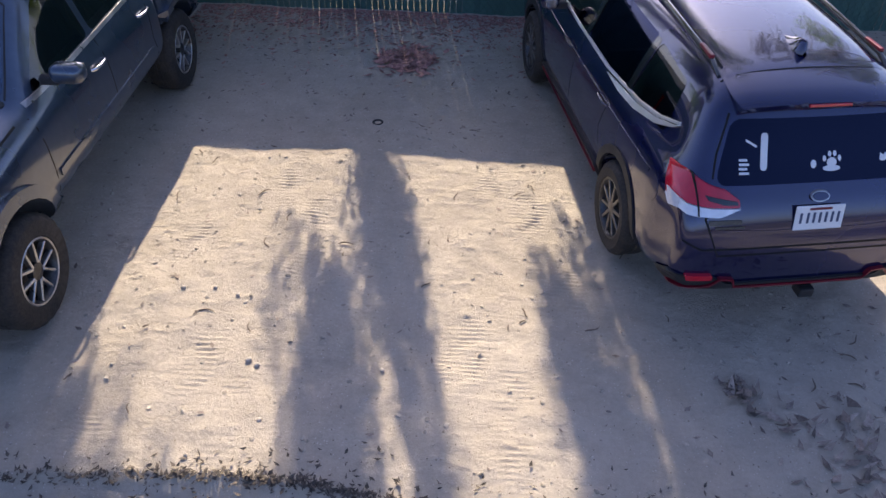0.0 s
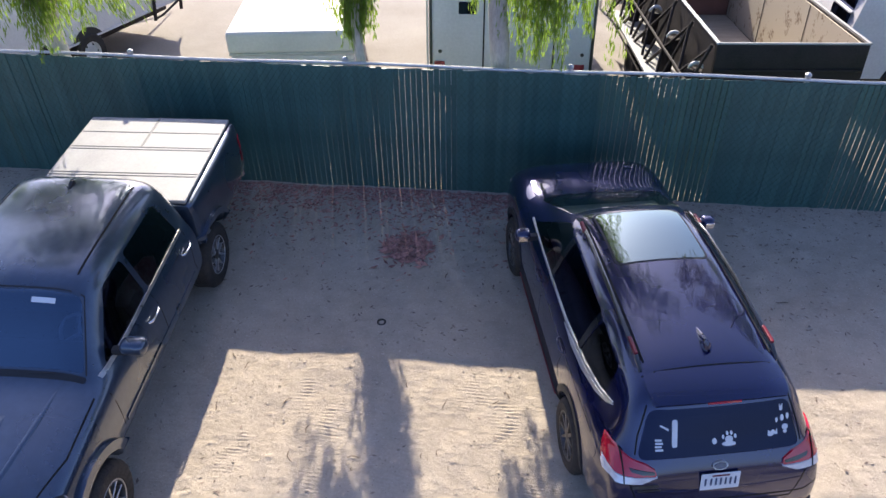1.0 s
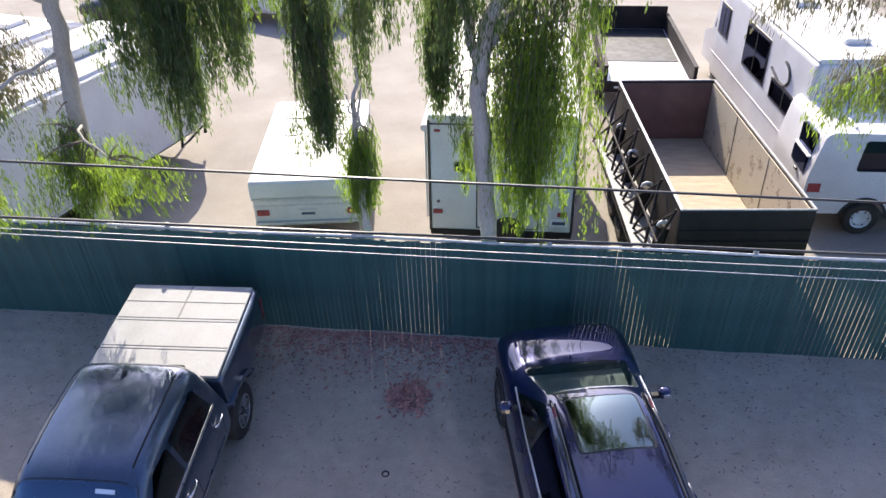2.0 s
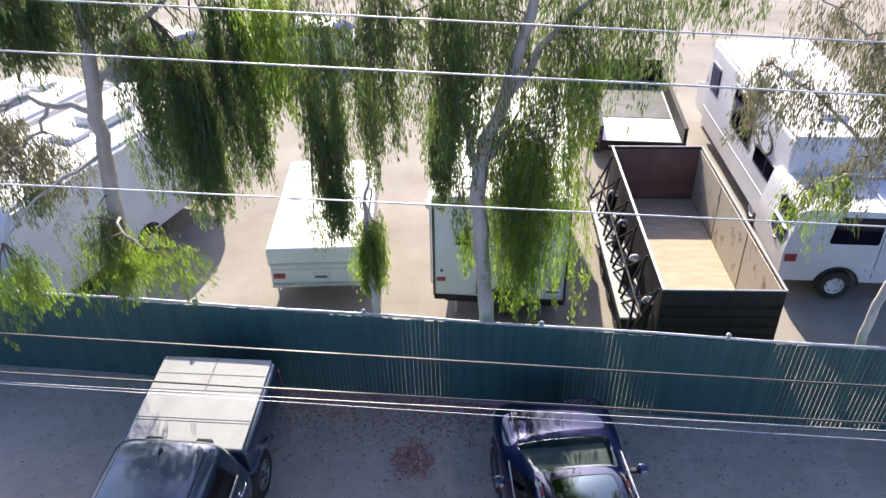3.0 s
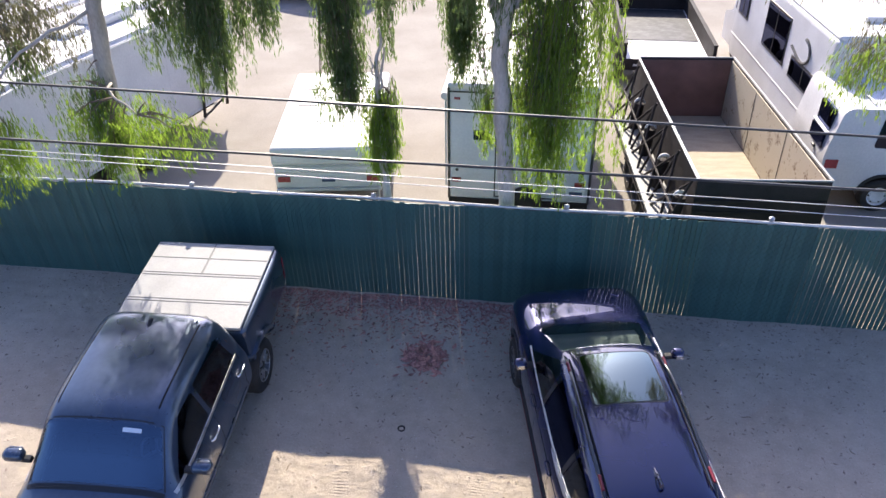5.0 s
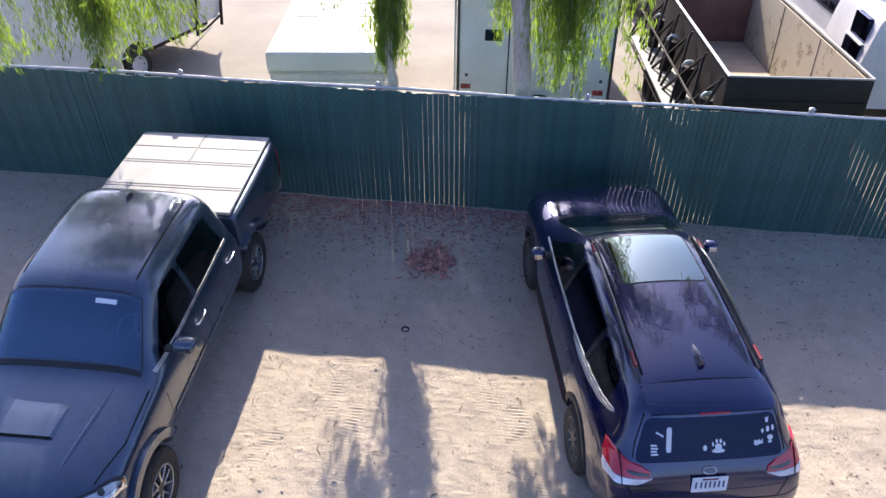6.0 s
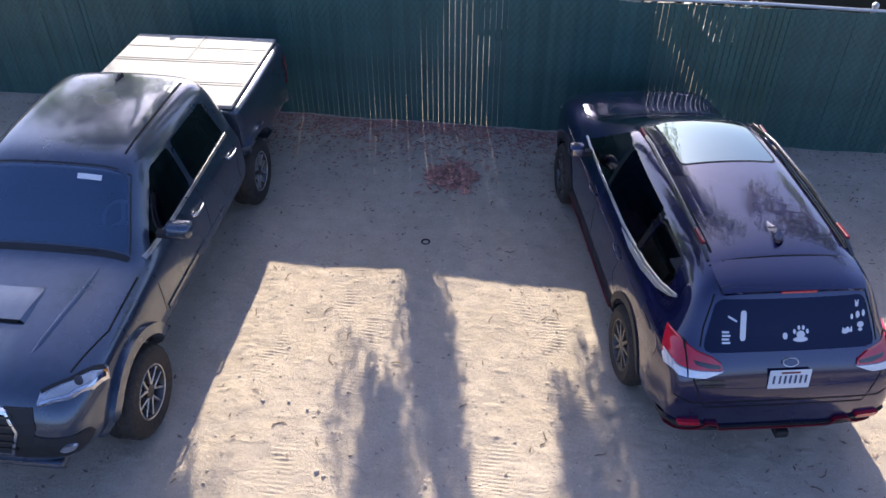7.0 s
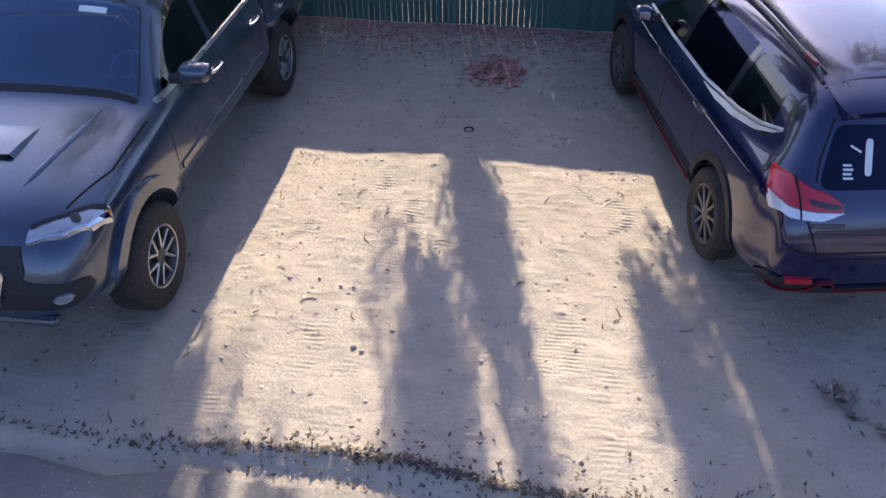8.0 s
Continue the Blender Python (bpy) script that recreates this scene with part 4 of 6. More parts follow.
    sticker(rounded([(0.47, 1.40), (0.49, 1.375), (0.51, 1.40), (0.505, 1.345), (0.475, 1.345)], 0.008))
    # seams, pillar covers and roof mouldings
    part("bumper_seam", skin(tree, strip([(-0.82, 0.80), (-0.70, 0.745), (0.70, 0.745), (0.82, 0.80)], 0.012), "y", -3.0, 1, 0.002, 0.004, 0.05), SEAM, car)
    part("tailgate_crease", skin(tree, strip([(-0.66, 0.865), (-0.30, 0.845), (0.30, 0.845), (0.66, 0.865)], 0.02), "y", -3.0, 1, 0.005, 0.01, 0.05), NAVY, car, smooth=40)
    for s in (1, -1):
        part("pillar_seam", skin(tree, strip([(s * 0.655, 1.13), (s * 0.63, 1.25), (s * 0.555, 1.45)], 0.010), "y", -3.0, 1, 0.002, 0.004, 0.05), SEAM, car)
        part("roof_moulding", skin(tree, strip([(s * 0.505, 0.22), (s * 0.512, -0.6), (s * 0.508, -1.62)], 0.016), "z", 2.2, -1, 0.002, 0.004), SEAM, car)
        for y in (0.005, -0.985):
            part("pillar_cover", skin(tree, rounded([(y - 0.035, 1.085), (y + 0.035, 1.085), (y + 0.035, 1.49), (y - 0.035, 1.49)], 0.01), "x", 1.5 * s, -s, 0.003, 0.006), GLOSSBLACK, car, "gloss black pillar", 40)
        part("side_crease", skin(tree, strip([(1.55, 0.90), (0.6, 0.90), (-0.9, 0.925), (-1.75, 0.96)], 0.022), "x", 1.5 * s, -s, 0.005, 0.012), NAVY, car, smooth=40)
    # fuel flap and cabin
    part("fuel_flap", skin(tree, oval(-1.86, 0.90, 0.075, 0.085), "x", -1.5, 1, 0.003, 0.006), NAVY, car, smooth=40)
    mirror_unit(car, 0.90, 0.60, 1.05, NAVY, 0.16, 0.13)
    part("grille", skin(tree, rounded([(-0.42, 0.52), (0.42, 0.52), (0.46, 0.70), (-0.46, 0.70)], 0.04), "y", 3.0, -1, 0.012, 0.03), TRIM, car)
    part("dashboard", prism(bmesh.new(), rounded([(0.46, 0.7), (1.13, 0.7), (1.13, 1.06), (0.95, 1.12), (0.62, 1.1), (0.46, 1.0)], 0.05), "x", -0.58, 0.58), DASH, car)
    seats(car, ((-0.2, 2), (-1.12, 1)), 0.37, 0.52)
    steering(car, -0.37, 0.42, 0.92)
    for x in (-0.35, 0.35):
        part("wiper", tube(bmesh.new(), [(x, 1.25, 1.12), (x - 0.3, 1.12, 1.19)], [0.012, 0.006], 6), TRIM, car)
    for x in (-0.81, 0.81):
        for y in (-1.335, 1.335):
            wheel(car, x, y, 0.347, 0.225, 0.225, 10, SPOKE, False)
    return car


# ---- the grey-blue crew-cab pickup, nose to the road ----
def pickup():
    car = thing("pickup_truck", "dusty grey-blue crew-cab pickup with a pale folding bed cover", "pickup truck", pose(-3.23, -3.75, 0, 0, 0, 182.4))
    S = section
    st = [
        (2.38, S(0.54, 0.60, 0.62, 0.70, 0.55, 0.42, 0.73, 0.34, 0.74, 0.745)),
        (2.34, S(0.48, 0.76, 0.68, 0.82, 0.68, 0.54, 0.86, 0.44, 0.88, 0.89)),
        (2.25, S(0.46, 0.85, 0.72, 0.96, 0.77, 0.63, 1.01, 0.50, 1.04, 1.055)),
        (2.08, S(0.45, 0.915, 0.75, 1.05, 0.83, 0.69, 1.10, 0.55, 1.135, 1.15)),
        (1.85, S(0.45, 0.94, 0.75, 1.095, 0.85, 0.72, 1.145, 0.58, 1.18, 1.195)),
        (1.4, S(0.45, 0.945, 0.75, 1.14, 0.86, 0.74, 1.185, 0.60, 1.225, 1.24)),
        (1.02, S(0.45, 0.94, 0.75, 1.16, 0.86, 0.77, 1.205, 0.64, 1.245, 1.265)),
    ]
    st += [
        (0.90, S(0.45, 0.94, 0.75, 1.17, 0.86, 0.775, 1.24, 0.655, 1.30, 1.33)),
        (0.66, S(0.45, 0.94, 0.75, 1.175, 0.86, 0.77, 1.370, 0.65, 1.555, 1.59)),
        (0.385, S(0.45, 0.94, 0.75, 1.18, 0.86, 0.775, 1.48, 0.645, 1.78, 1.815)),
        (0.17, S(0.45, 0.94, 0.75, 1.18, 0.86, 0.775, 1.50, 0.675, 1.82, 1.855)),
        (-0.40, S(0.45, 0.94, 0.75, 1.185, 0.86, 0.78, 1.51, 0.685, 1.84, 1.88)),
        (-0.96, S(0.45, 0.94, 0.75, 1.19, 0.86, 0.78, 1.51, 0.69, 1.825, 1.865)),
        (-1.18, S(0.45, 0.94, 0.75, 1.19, 0.86, 0.78, 1.49, 0.69, 1.79, 1.83)),
    ]
    st += [
        (-1.29, S(0.46, 0.93, 0.75, 1.18, 0.85, 0.76, 1.42, 0.63, 1.63, 1.66)),
        (-1.33, S(0.50, 0.90, 0.75, 1.10, 0.82, 0.72, 1.30, 0.58, 1.45, 1.47)),
    ]
    whole = settle(cage(st))
    tree = bvh_of(whole)
    def arch(y):
        c = tube(bmesh.new(), [(-1.3, y, 0.42), (1.3, y, 0.42)], 0.455, 36)
        bmesh.ops.recalc_face_normals(c, faces=c.faces)
        return c
    hull = cage([(y, [(0, 0.55), (0.7, 0.55), (0.78, 0.7), (0.80, 0.9), (0.80, 1.08), (x1, z1), (x2, z2), (0, z2)]) for y, x1, z1, x2, z2 in ((-1.24, 0.68, 1.3, 0.55, 1.42), (-1.1, 0.70, 1.42, 0.57, 1.62), (-0.9, 0.70, 1.44, 0.58, 1.68), (0.1, 0.70, 1.42, 0.57, 1.67), (0.3, 0.70, 1.38, 0.56, 1.6), (0.86, 0.70, 1.14, 0.6, 1.16))])
    front = rounded([(0.74, 1.225), (-0.14, 1.235), (-0.12, 1.65), (0.22, 1.65)], 0.05)
    rear = rounded([(-0.21, 1.235), (-1.05, 1.245), (-0.93, 1.65), (-0.19, 1.66)], 0.05)
    screen = rounded([(-0.63, 0.415), (0.63, 0.415), (0.725, 0.90), (-0.725, 0.90)], 0.05)
    cut = [hull, *[prism(bmesh.new(), w, "x", -1.2, 1.2) for w in (front, rear)], prism(bmesh.new(), screen, "z", 1.16, 2.2), prism(bmesh.new(), rounded([(-0.55, 1.3), (0.55, 1.3), (0.5, 1.55), (-0.5, 1.55)], 0.05), "y", -1.6, -1.0)]
    body = settle(cage(st), [arch(1.545)] + cut)
    body.materials.clear()
    part("cab_body", body, STEELBLUE, car, smooth=32)
    for w, name in ((front, "front_window"), (rear, "rear_window")):
        for s in (1, -1):
            part(name, skin(tree, w, "x", 1.5 * s, -s, -0.004, 0.004), TINT, car, smooth=40)
    ws = part("windscreen", skin(tree, screen, "z", 2.4, -1, -0.004, 0.004), SKYSCREEN, car, "windscreen coloured with the blue of the mirrored sky", 40)
    part("back_glass", skin(tree, rounded([(-0.55, 1.3), (0.55, 1.3), (0.5, 1.55), (-0.5, 1.55)], 0.05), "y", -2.0, 1, -0.004, 0.004), DARK, car)
    part("paper_label", skin(bvh_of(ws.data), [(-0.44, 0.465), (-0.24, 0.465), (-0.24, 0.50), (-0.44, 0.50)], "z", 2.4, -1, 0.004, 0.001), WHITE, ws, "white paper label")
    # bed
    bm = cage([(y, [(0, 0.50), (0.75, 0.50), (w - 0.02, 0.56), (w, 0.8), (w - 0.005, 1.20), (w - 0.03, 1.30), (w - 0.09, 1.318), (0, 1.318)]) for y, w in ((-1.37, 0.90), (-1.40, 0.93), (-2.0, 0.94), (-2.93, 0.935), (-3.07, 0.925), (-3.1, 0.89))])
    bed_cut = arch(-1.69)
    bed = settle(bm, [bed_cut])
    bed.materials.clear()
    bedo = part("bed", bed, STEELBLUE, car, smooth=32)
    cover = part("bed_cover", boxed(-0.845, 0.845, -3.07, -1.40, 1.315, 1.358, 0.014), COVER, car, "pale folding bed cover")
    for y in (-1.84, -1.89, -2.36, -2.41, -2.73):
        part("cover_rib", boxed(-0.83, 0.83, y - 0.008, y + 0.008, 1.355, 1.363, 0.003), RIBGREY, cover)
    part("cover_rib", boxed(-0.012, 0.012, -3.07, -2.4, 1.355, 1.364, 0.003), RIBGREY, cover)
    bt = bvh_of(bed)
    part("tailgate_seam", skin(bt, strip([(-0.80, 1.2), (-0.80, 0.65), (0.80, 0.65), (0.80, 1.2)], 0.014), "y", -3.6, 1, 0.002, 0.004), SEAM, car)
    part("rear_bumper", boxed(-0.88, 0.88, -3.23, -3.07, 0.5, 0.68, 0.04), CHROME, car)
    for s in (1, -1):
        part("tail_lamp", skin(bt, rounded([(s * 0.82, 0.80), (s * 0.92, 0.80), (s * 0.92, 1.15), (s * 0.82, 1.15)], 0.02), "y", -3.6, 1, 0.012, 0.03), LENS_RED, car)
        for y, tr in ((1.545, tree), (-1.69, bt)):
            ring = [(y + 0.545 * math.cos(a), 0.42 + 0.53 * math.sin(a)) for a in np.linspace(0.0, math.pi, 17)] + [(y + 0.448 * math.cos(a), 0.42 + 0.448 * math.sin(a)) for a in np.linspace(math.pi, 0.0, 17)]
            part("fender_flare", skin(tr, ring, "x", 1.6 * s, -s, 0.045, 0.05), STEELBLUE, car, smooth=40)
        for pts in ([(-0.17, 0.55), (-0.17, 1.2)], [(0.95, 0.6), (0.93, 1.15)], [(-1.1, 1.2), (-1.05, 0.8), (-1.12, 0.62)]):
            part("door_seam", skin(tree, strip(pts, 0.01), "x", 1.6 * s, -s, 0.0015, 0.004), SEAM, car)
        part("door_moulding", skin(tree, strip([(0.9, 0.72), (-1.0, 0.72)], 0.05), "x", 1.6 * s, -s, 0.012, 0.015), STEELBLUE, car)
        part("window_trim", skin(tree, strip([(0.86, 1.205), (-0.15, 1.213), (-1.08, 1.222)], 0.03), "x", 1.6 * s, -s, 0.007), ALLOY, car)
        for y in (-0.98, -0.02):
            part("door_handle", tube(bmesh.new(), [Vector((s * q, y + d, 1.06 + 0.05 * d)) for q, d in ((0.92, -0.11), (0.944, -0.09), (0.95, 0.0), (0.944, 0.09), (0.92, 0.11))], 0.013, 8), CHROME, car, "chrome handle", 60)
        lamp = part("headlamp", skin(tree, rounded([(s * 0.585, 2.245), (s * 0.60, 2.15), (s * 0.76, 2.03), (s * 0.905, 1.83), (s * 0.915, 1.88), (s * 0.875, 2.03), (s * 0.78, 2.16)], 0.02), "z", 2.4, -1, 0.010, 0.03, 0.05), LENS_CLEAR, car, "clear headlamp", 35)
        bowl = part("lamp_bowl", skin(tree, rounded([(s * 0.625, 2.21), (s * 0.64, 2.165), (s * 0.76, 2.065), (s * 0.855, 1.94), (s * 0.865, 1.975), (s * 0.835, 2.045), (s * 0.755, 2.14)], 0.015), "z", 2.4, -1, 0.013, 0.02, 0.05), ZINC, lamp)
        part("lamp_edge", skin(tree, strip([(s * 0.605, 2.228), (s * 0.765, 2.15), (s * 0.868, 2.025), (s * 0.908, 1.88)], 0.012), "z", 2.4, -1, 0.015, 0.02, 0.05), CHROME, lamp)
        part("projector", skin(tree, [(s * (0.80 + 0.026 * math.cos(a)), 2.035 + 0.03 * math.sin(a)) for a in np.linspace(0, 2 * math.pi, 13)[:-1]], "z", 2.4, -1, 0.017, 0.02, 0.05), GUNMETAL, lamp)
        part("lamp_lid", skin(tree, strip([(s * 0.60, 2.165), (s * 0.755, 2.045), (s * 0.895, 1.855)], 0.022), "z", 2.4, -1, 0.013, 0.02, 0.05), TRIM, lamp)
        part("side_marker", skin(tree, rounded([(s * 0.893, 1.885), (s * 0.905, 1.855), (s * 0.911, 1.88), (s * 0.90, 1.905)], 0.006), "z", 2.4, -1, 0.014, 0.02, 0.05), LENS_AMBER, lamp)
        part("fog_lamp", skin(tree, [(s * 0.75 + 0.045 * math.cos(t), 0.675 + 0.028 * math.sin(t)) for t in np.linspace(0, 2 * math.pi, 15)[:-1]], "y", 3.4, -1, 0.02, 0.03), LENS_CLEAR, car, "oval fog lamp")
        part("bumper_corner", skin(tree, rounded([(s * 0.47, 0.60), (s * 0.80, 0.60), (s * 0.87, 0.66), (s * 0.86, 0.76), (s * 0.62, 0.79), (s * 0.51, 0.83)], 0.03), "y", 3.4, -1, 0.010, 0.02), TRIM, car)
        part("roof_groove", skin(tree, strip([(s * 0.56, 0.25), (s * 0.575, -0.4), (s * 0.57, -1.0)], 0.018), "z", 2.4, -1, 0.002, 0.004), SEAM, car)
        part("hood_seam", skin(tree, strip([(s * 0.74, 2.0), (s * 0.84, 1.6), (s * 0.84, 1.05)], 0.012), "z", 2.4, -1, 0.002, 0.004), SEAM, car)
        part("hood_crease", tube(bmesh.new(), [tree.ray_cast(Vector((s * x, y, 2)), Vector((0, 0, -1)))[0] + Vector((0, 0, -0.012)) for x, y in ((0.40, 2.05), (0.46, 1.8), (0.52, 1.4), (0.56, 1.05))], [0.01, 0.028, 0.03, 0.012], 8), STEELBLUE, car, smooth=60)
    # nose
    hexa = [(-0.38, 0.97), (0.38, 0.97), (0.45, 0.84), (0.37, 0.64), (-0.37, 0.64), (-0.45, 0.84)]
    for s in (1, -1):
        part("grille_surround", skin(tree, [(s * 0.36, 1.0), (s * 0.56, 0.99), (s * 0.575, 0.86), (s * 0.47, 0.60), (s * 0.36, 0.60), (s * 0.45, 0.84)], "y", 3.4, -1, 0.010, 0.02), TRIM, car, "black panel beside the grille")
    gr = part("grille", skin(tree, hexa, "y", 3.4, -1, 0.016, 0.03), TRIM, car, "black grille in a chrome frame")
    for a, b in zip(hexa, hexa[1:] + hexa[:1]):
        part("grille_frame", skin(tree, strip([a, b], 0.02), "y", 3.4, -1, 0.024, 0.012), CHROME, gr)
    for k in range(5):
        z = 0.70 + 0.06 * k
        part("grille_bar", skin(tree, strip([(-0.42, z), (0.42, z)], 0.014), "y", 3.4, -1, 0.026, 0.012), GUNMETAL, gr)
    part("skid_plate", boxed(-0.68, 0.68, 2.15, 2.38, 0.46, 0.53, 0.03), STEELBLUE, car)
    # hood scoop
    bm = bmesh.new()
    rows = [[bm.verts.new((x * w, y, z + dz)) for x, dz in ((-1.0, 0), (-0.86, h), (0.86, h), (1.0, 0))] for y, w, z, h in ((1.69, 0.25, 1.205, 0.012), (1.67, 0.27, 1.195, 0.044), (1.55, 0.28, 1.2, 0.048), (1.4, 0.29, 1.21, 0.036), (1.25, 0.30, 1.222, 0.016), (1.1, 0.30, 1.235, 0.0))]
    for a, c in zip(rows[1:], rows[2:]):
        for j in range(3):
            bm.faces.new((a[j], a[j + 1], c[j + 1], c[j]))
    sc = part("hood_scoop", bm, STEELBLUE, car, "raised hood scoop", 30)
    # near-black block standing for the shade inside the scoop
    part("scoop_mouth", boxed(-0.215, 0.215, 1.655, 1.678, 1.2, 1.234, 0.008), SEAM, sc)
    mirror_unit(car, 0.93, 0.60, 1.25, STEELBLUE, 0.23, 0.135)
    for x in (-0.5, 0.12):
        part("wiper", tube(bmesh.new(), [(x + 0.5, 0.955, 1.285), (x + 0.1, 0.93, 1.318), (x, 0.93, 1.315)], [0.014, 0.008, 0.006], 6), TRIM, car)
    part("cowl", skin(tree, rounded([(-0.75, 0.915), (0.75, 0.915), (0.74, 0.965), (-0.74, 0.965)], 0.02), "z", 2.4, -1, 0.004), TRIM, car)
    part("screen_seal", skin(tree, strip([(-0.74, 0.90), (-0.645, 0.40), (0.645, 0.40), (0.74, 0.90)], 0.011), "z", 2.4, -1, 0.003), TRIM, car)
    part("aerial", prism(bmesh.new(), [(-1.0, 1.84), (-0.84, 1.85), (-0.955, 1.895), (-0.985, 1.895)], "x", -0.014, 0.014), TRIM, car)
    part("dashboard", boxed(-0.74, 0.74, 0.40, 0.80, 0.85, 1.17, 0.05), TRIM, car)
    seats(car, ((-0.12, 2), (-0.95, 1)), 0.38, 0.68)
    steering(car, -0.38, 0.30, 1.12)
    for x in (-0.80, 0.80):
        for y in (-1.69, 1.545):
            wheel(car, x * (1.06 if y > 0 else 0.99), y, 0.385, 0.265, 0.225, 5, ALLOY, True)
    return car


estate_car()
pickup()

# ---- the yard behind the fence: its frame falls away by 5.7 degrees ----
def yard(x, y, turn=0.0):
    """A pose on the yard's ground at the plan place (x, y)."""
    return YARD @ pose(x, (y - 0.3) / 0.995, 0, 0, 0, turn)


def lying(t, x, y, z):
    return t.matrix_world @ Vector((x, y, z))


def road_wheel(parent, x, y, r, width, cap=True):
    w = thing("wheel", "", "")
    w.parent = parent
    w.matrix_basis = pose(x, y, r, 0, 0, 0 if x > 0 else 180)
    h = width / 2
    part("tyre", lathe(bmesh.new(), [(r * 0.55, -h), (r * 0.9, -h - 0.004), (r, -h + 0.04), (r, h - 0.04), (r * 0.9, h + 0.004), (r * 0.58, h), (r * 0.55, h - 0.02)], 28), RUBBER, w, smooth=35)
    rim = part("rim", lathe(bmesh.new(), [(0.0, h - 0.05), (r * 0.25, h - 0.045), (r * 0.36, h - 0.03), (r * 0.5, h - 0.06), (r * 0.56, h - 0.01), (r * 0.585, h)], 28), PANEL if cap else GUNMETAL, w, "white steel rim" if cap else "", 35)
    # no holes are cut: black plugs give the dark of their depth
    for k in range(6):
        a = k * math.pi / 3
        part("rim_hole", tube(bmesh.new(), [(h - 0.052, r * 0.43 * math.cos(a), r * 0.43 * math.sin(a)), (h - 0.036, r * 0.43 * math.cos(a), r * 0.43 * math.sin(a))], r * 0.05, 8), SEAM, rim)
    return w


# folded tent trailer
def tent_trailer():
    t = thing("tent_trailer", "white folded tent trailer with red tail lamps", "trailer", yard(-2.62, 2.36, 9.0))
    b = part("body", boxed(-0.97, 0.97, 0.02, 3.7, 0.42, 0.92, 0.05), PANEL, t)
    part("lid", boxed(-1.0, 1.0, -0.02, 3.74, 0.95, 1.30, 0.06, seg=3), ROOFWHITE, t, "white lid")
    part("lid_seam", boxed(-0.985, 0.985, 0.0, 3.72, 0.915, 0.955, 0.01), ZINC, t)
    for y in (1.1, 2.3):
        part("lid_rib", boxed(-0.7, 0.7, y, y + 0.03, 1.297, 1.312, 0.005), ROOFWHITE, t)
    for x in (-0.55, 0.6):
        part("roof_strap", boxed(x - 0.25, x + 0.25, 2.75, 2.78, 1.298, 1.314, 0.004), GUNMETAL, t)
        part("roof_strap", boxed(x - 0.2, x + 0.2, 1.9, 1.92, 1.298, 1.314, 0.004), GUNMETAL, t)
    for x in (-0.8, 0.8):
        part("tail_lamp", boxed(x - 0.11, x + 0.11, -0.015, 0.03, 0.62, 0.72, 0.008), LAMP_RED, t, "red tail lamp")
    pl = part("number_plate", boxed(-0.15, 0.15, -0.012, 0.025, 0.58, 0.72, 0.004), PANEL, t)
    part("plate_bar", boxed(-0.12, 0.12, -0.016, -0.01, 0.62, 0.67, 0.001), PRINT, pl)
    part("bumper", boxed(-0.95, 0.95, -0.06, 0.03, 0.44, 0.50, 0.015), ZINC, t)
    part("body_line", boxed(-0.975, 0.975, 0.012, 3.705, 0.80, 0.815, 0.002), ZINC, t)
    for x in (-0.88, 0.88):
        part("mudguard", boxed(x - 0.1, x + 0.1, 1.5, 2.3, 0.52, 0.6, 0.03), PANEL, t)
        road_wheel(t, x, 1.9, 0.29, 0.17)
        for y in (0.15, 3.5):
            part("leg", tube(bmesh.new(), [(x, y, 0.45), (x, y, 0.02)], 0.025, 8), ZINC, t)
    part("tow_bar", tube(bmesh.new(), [(0.5, 3.6, 0.45), (0, 4.7, 0.45), (-0.5, 3.6, 0.45)], 0.035, 6), BLACKSTEEL, t)
    return t


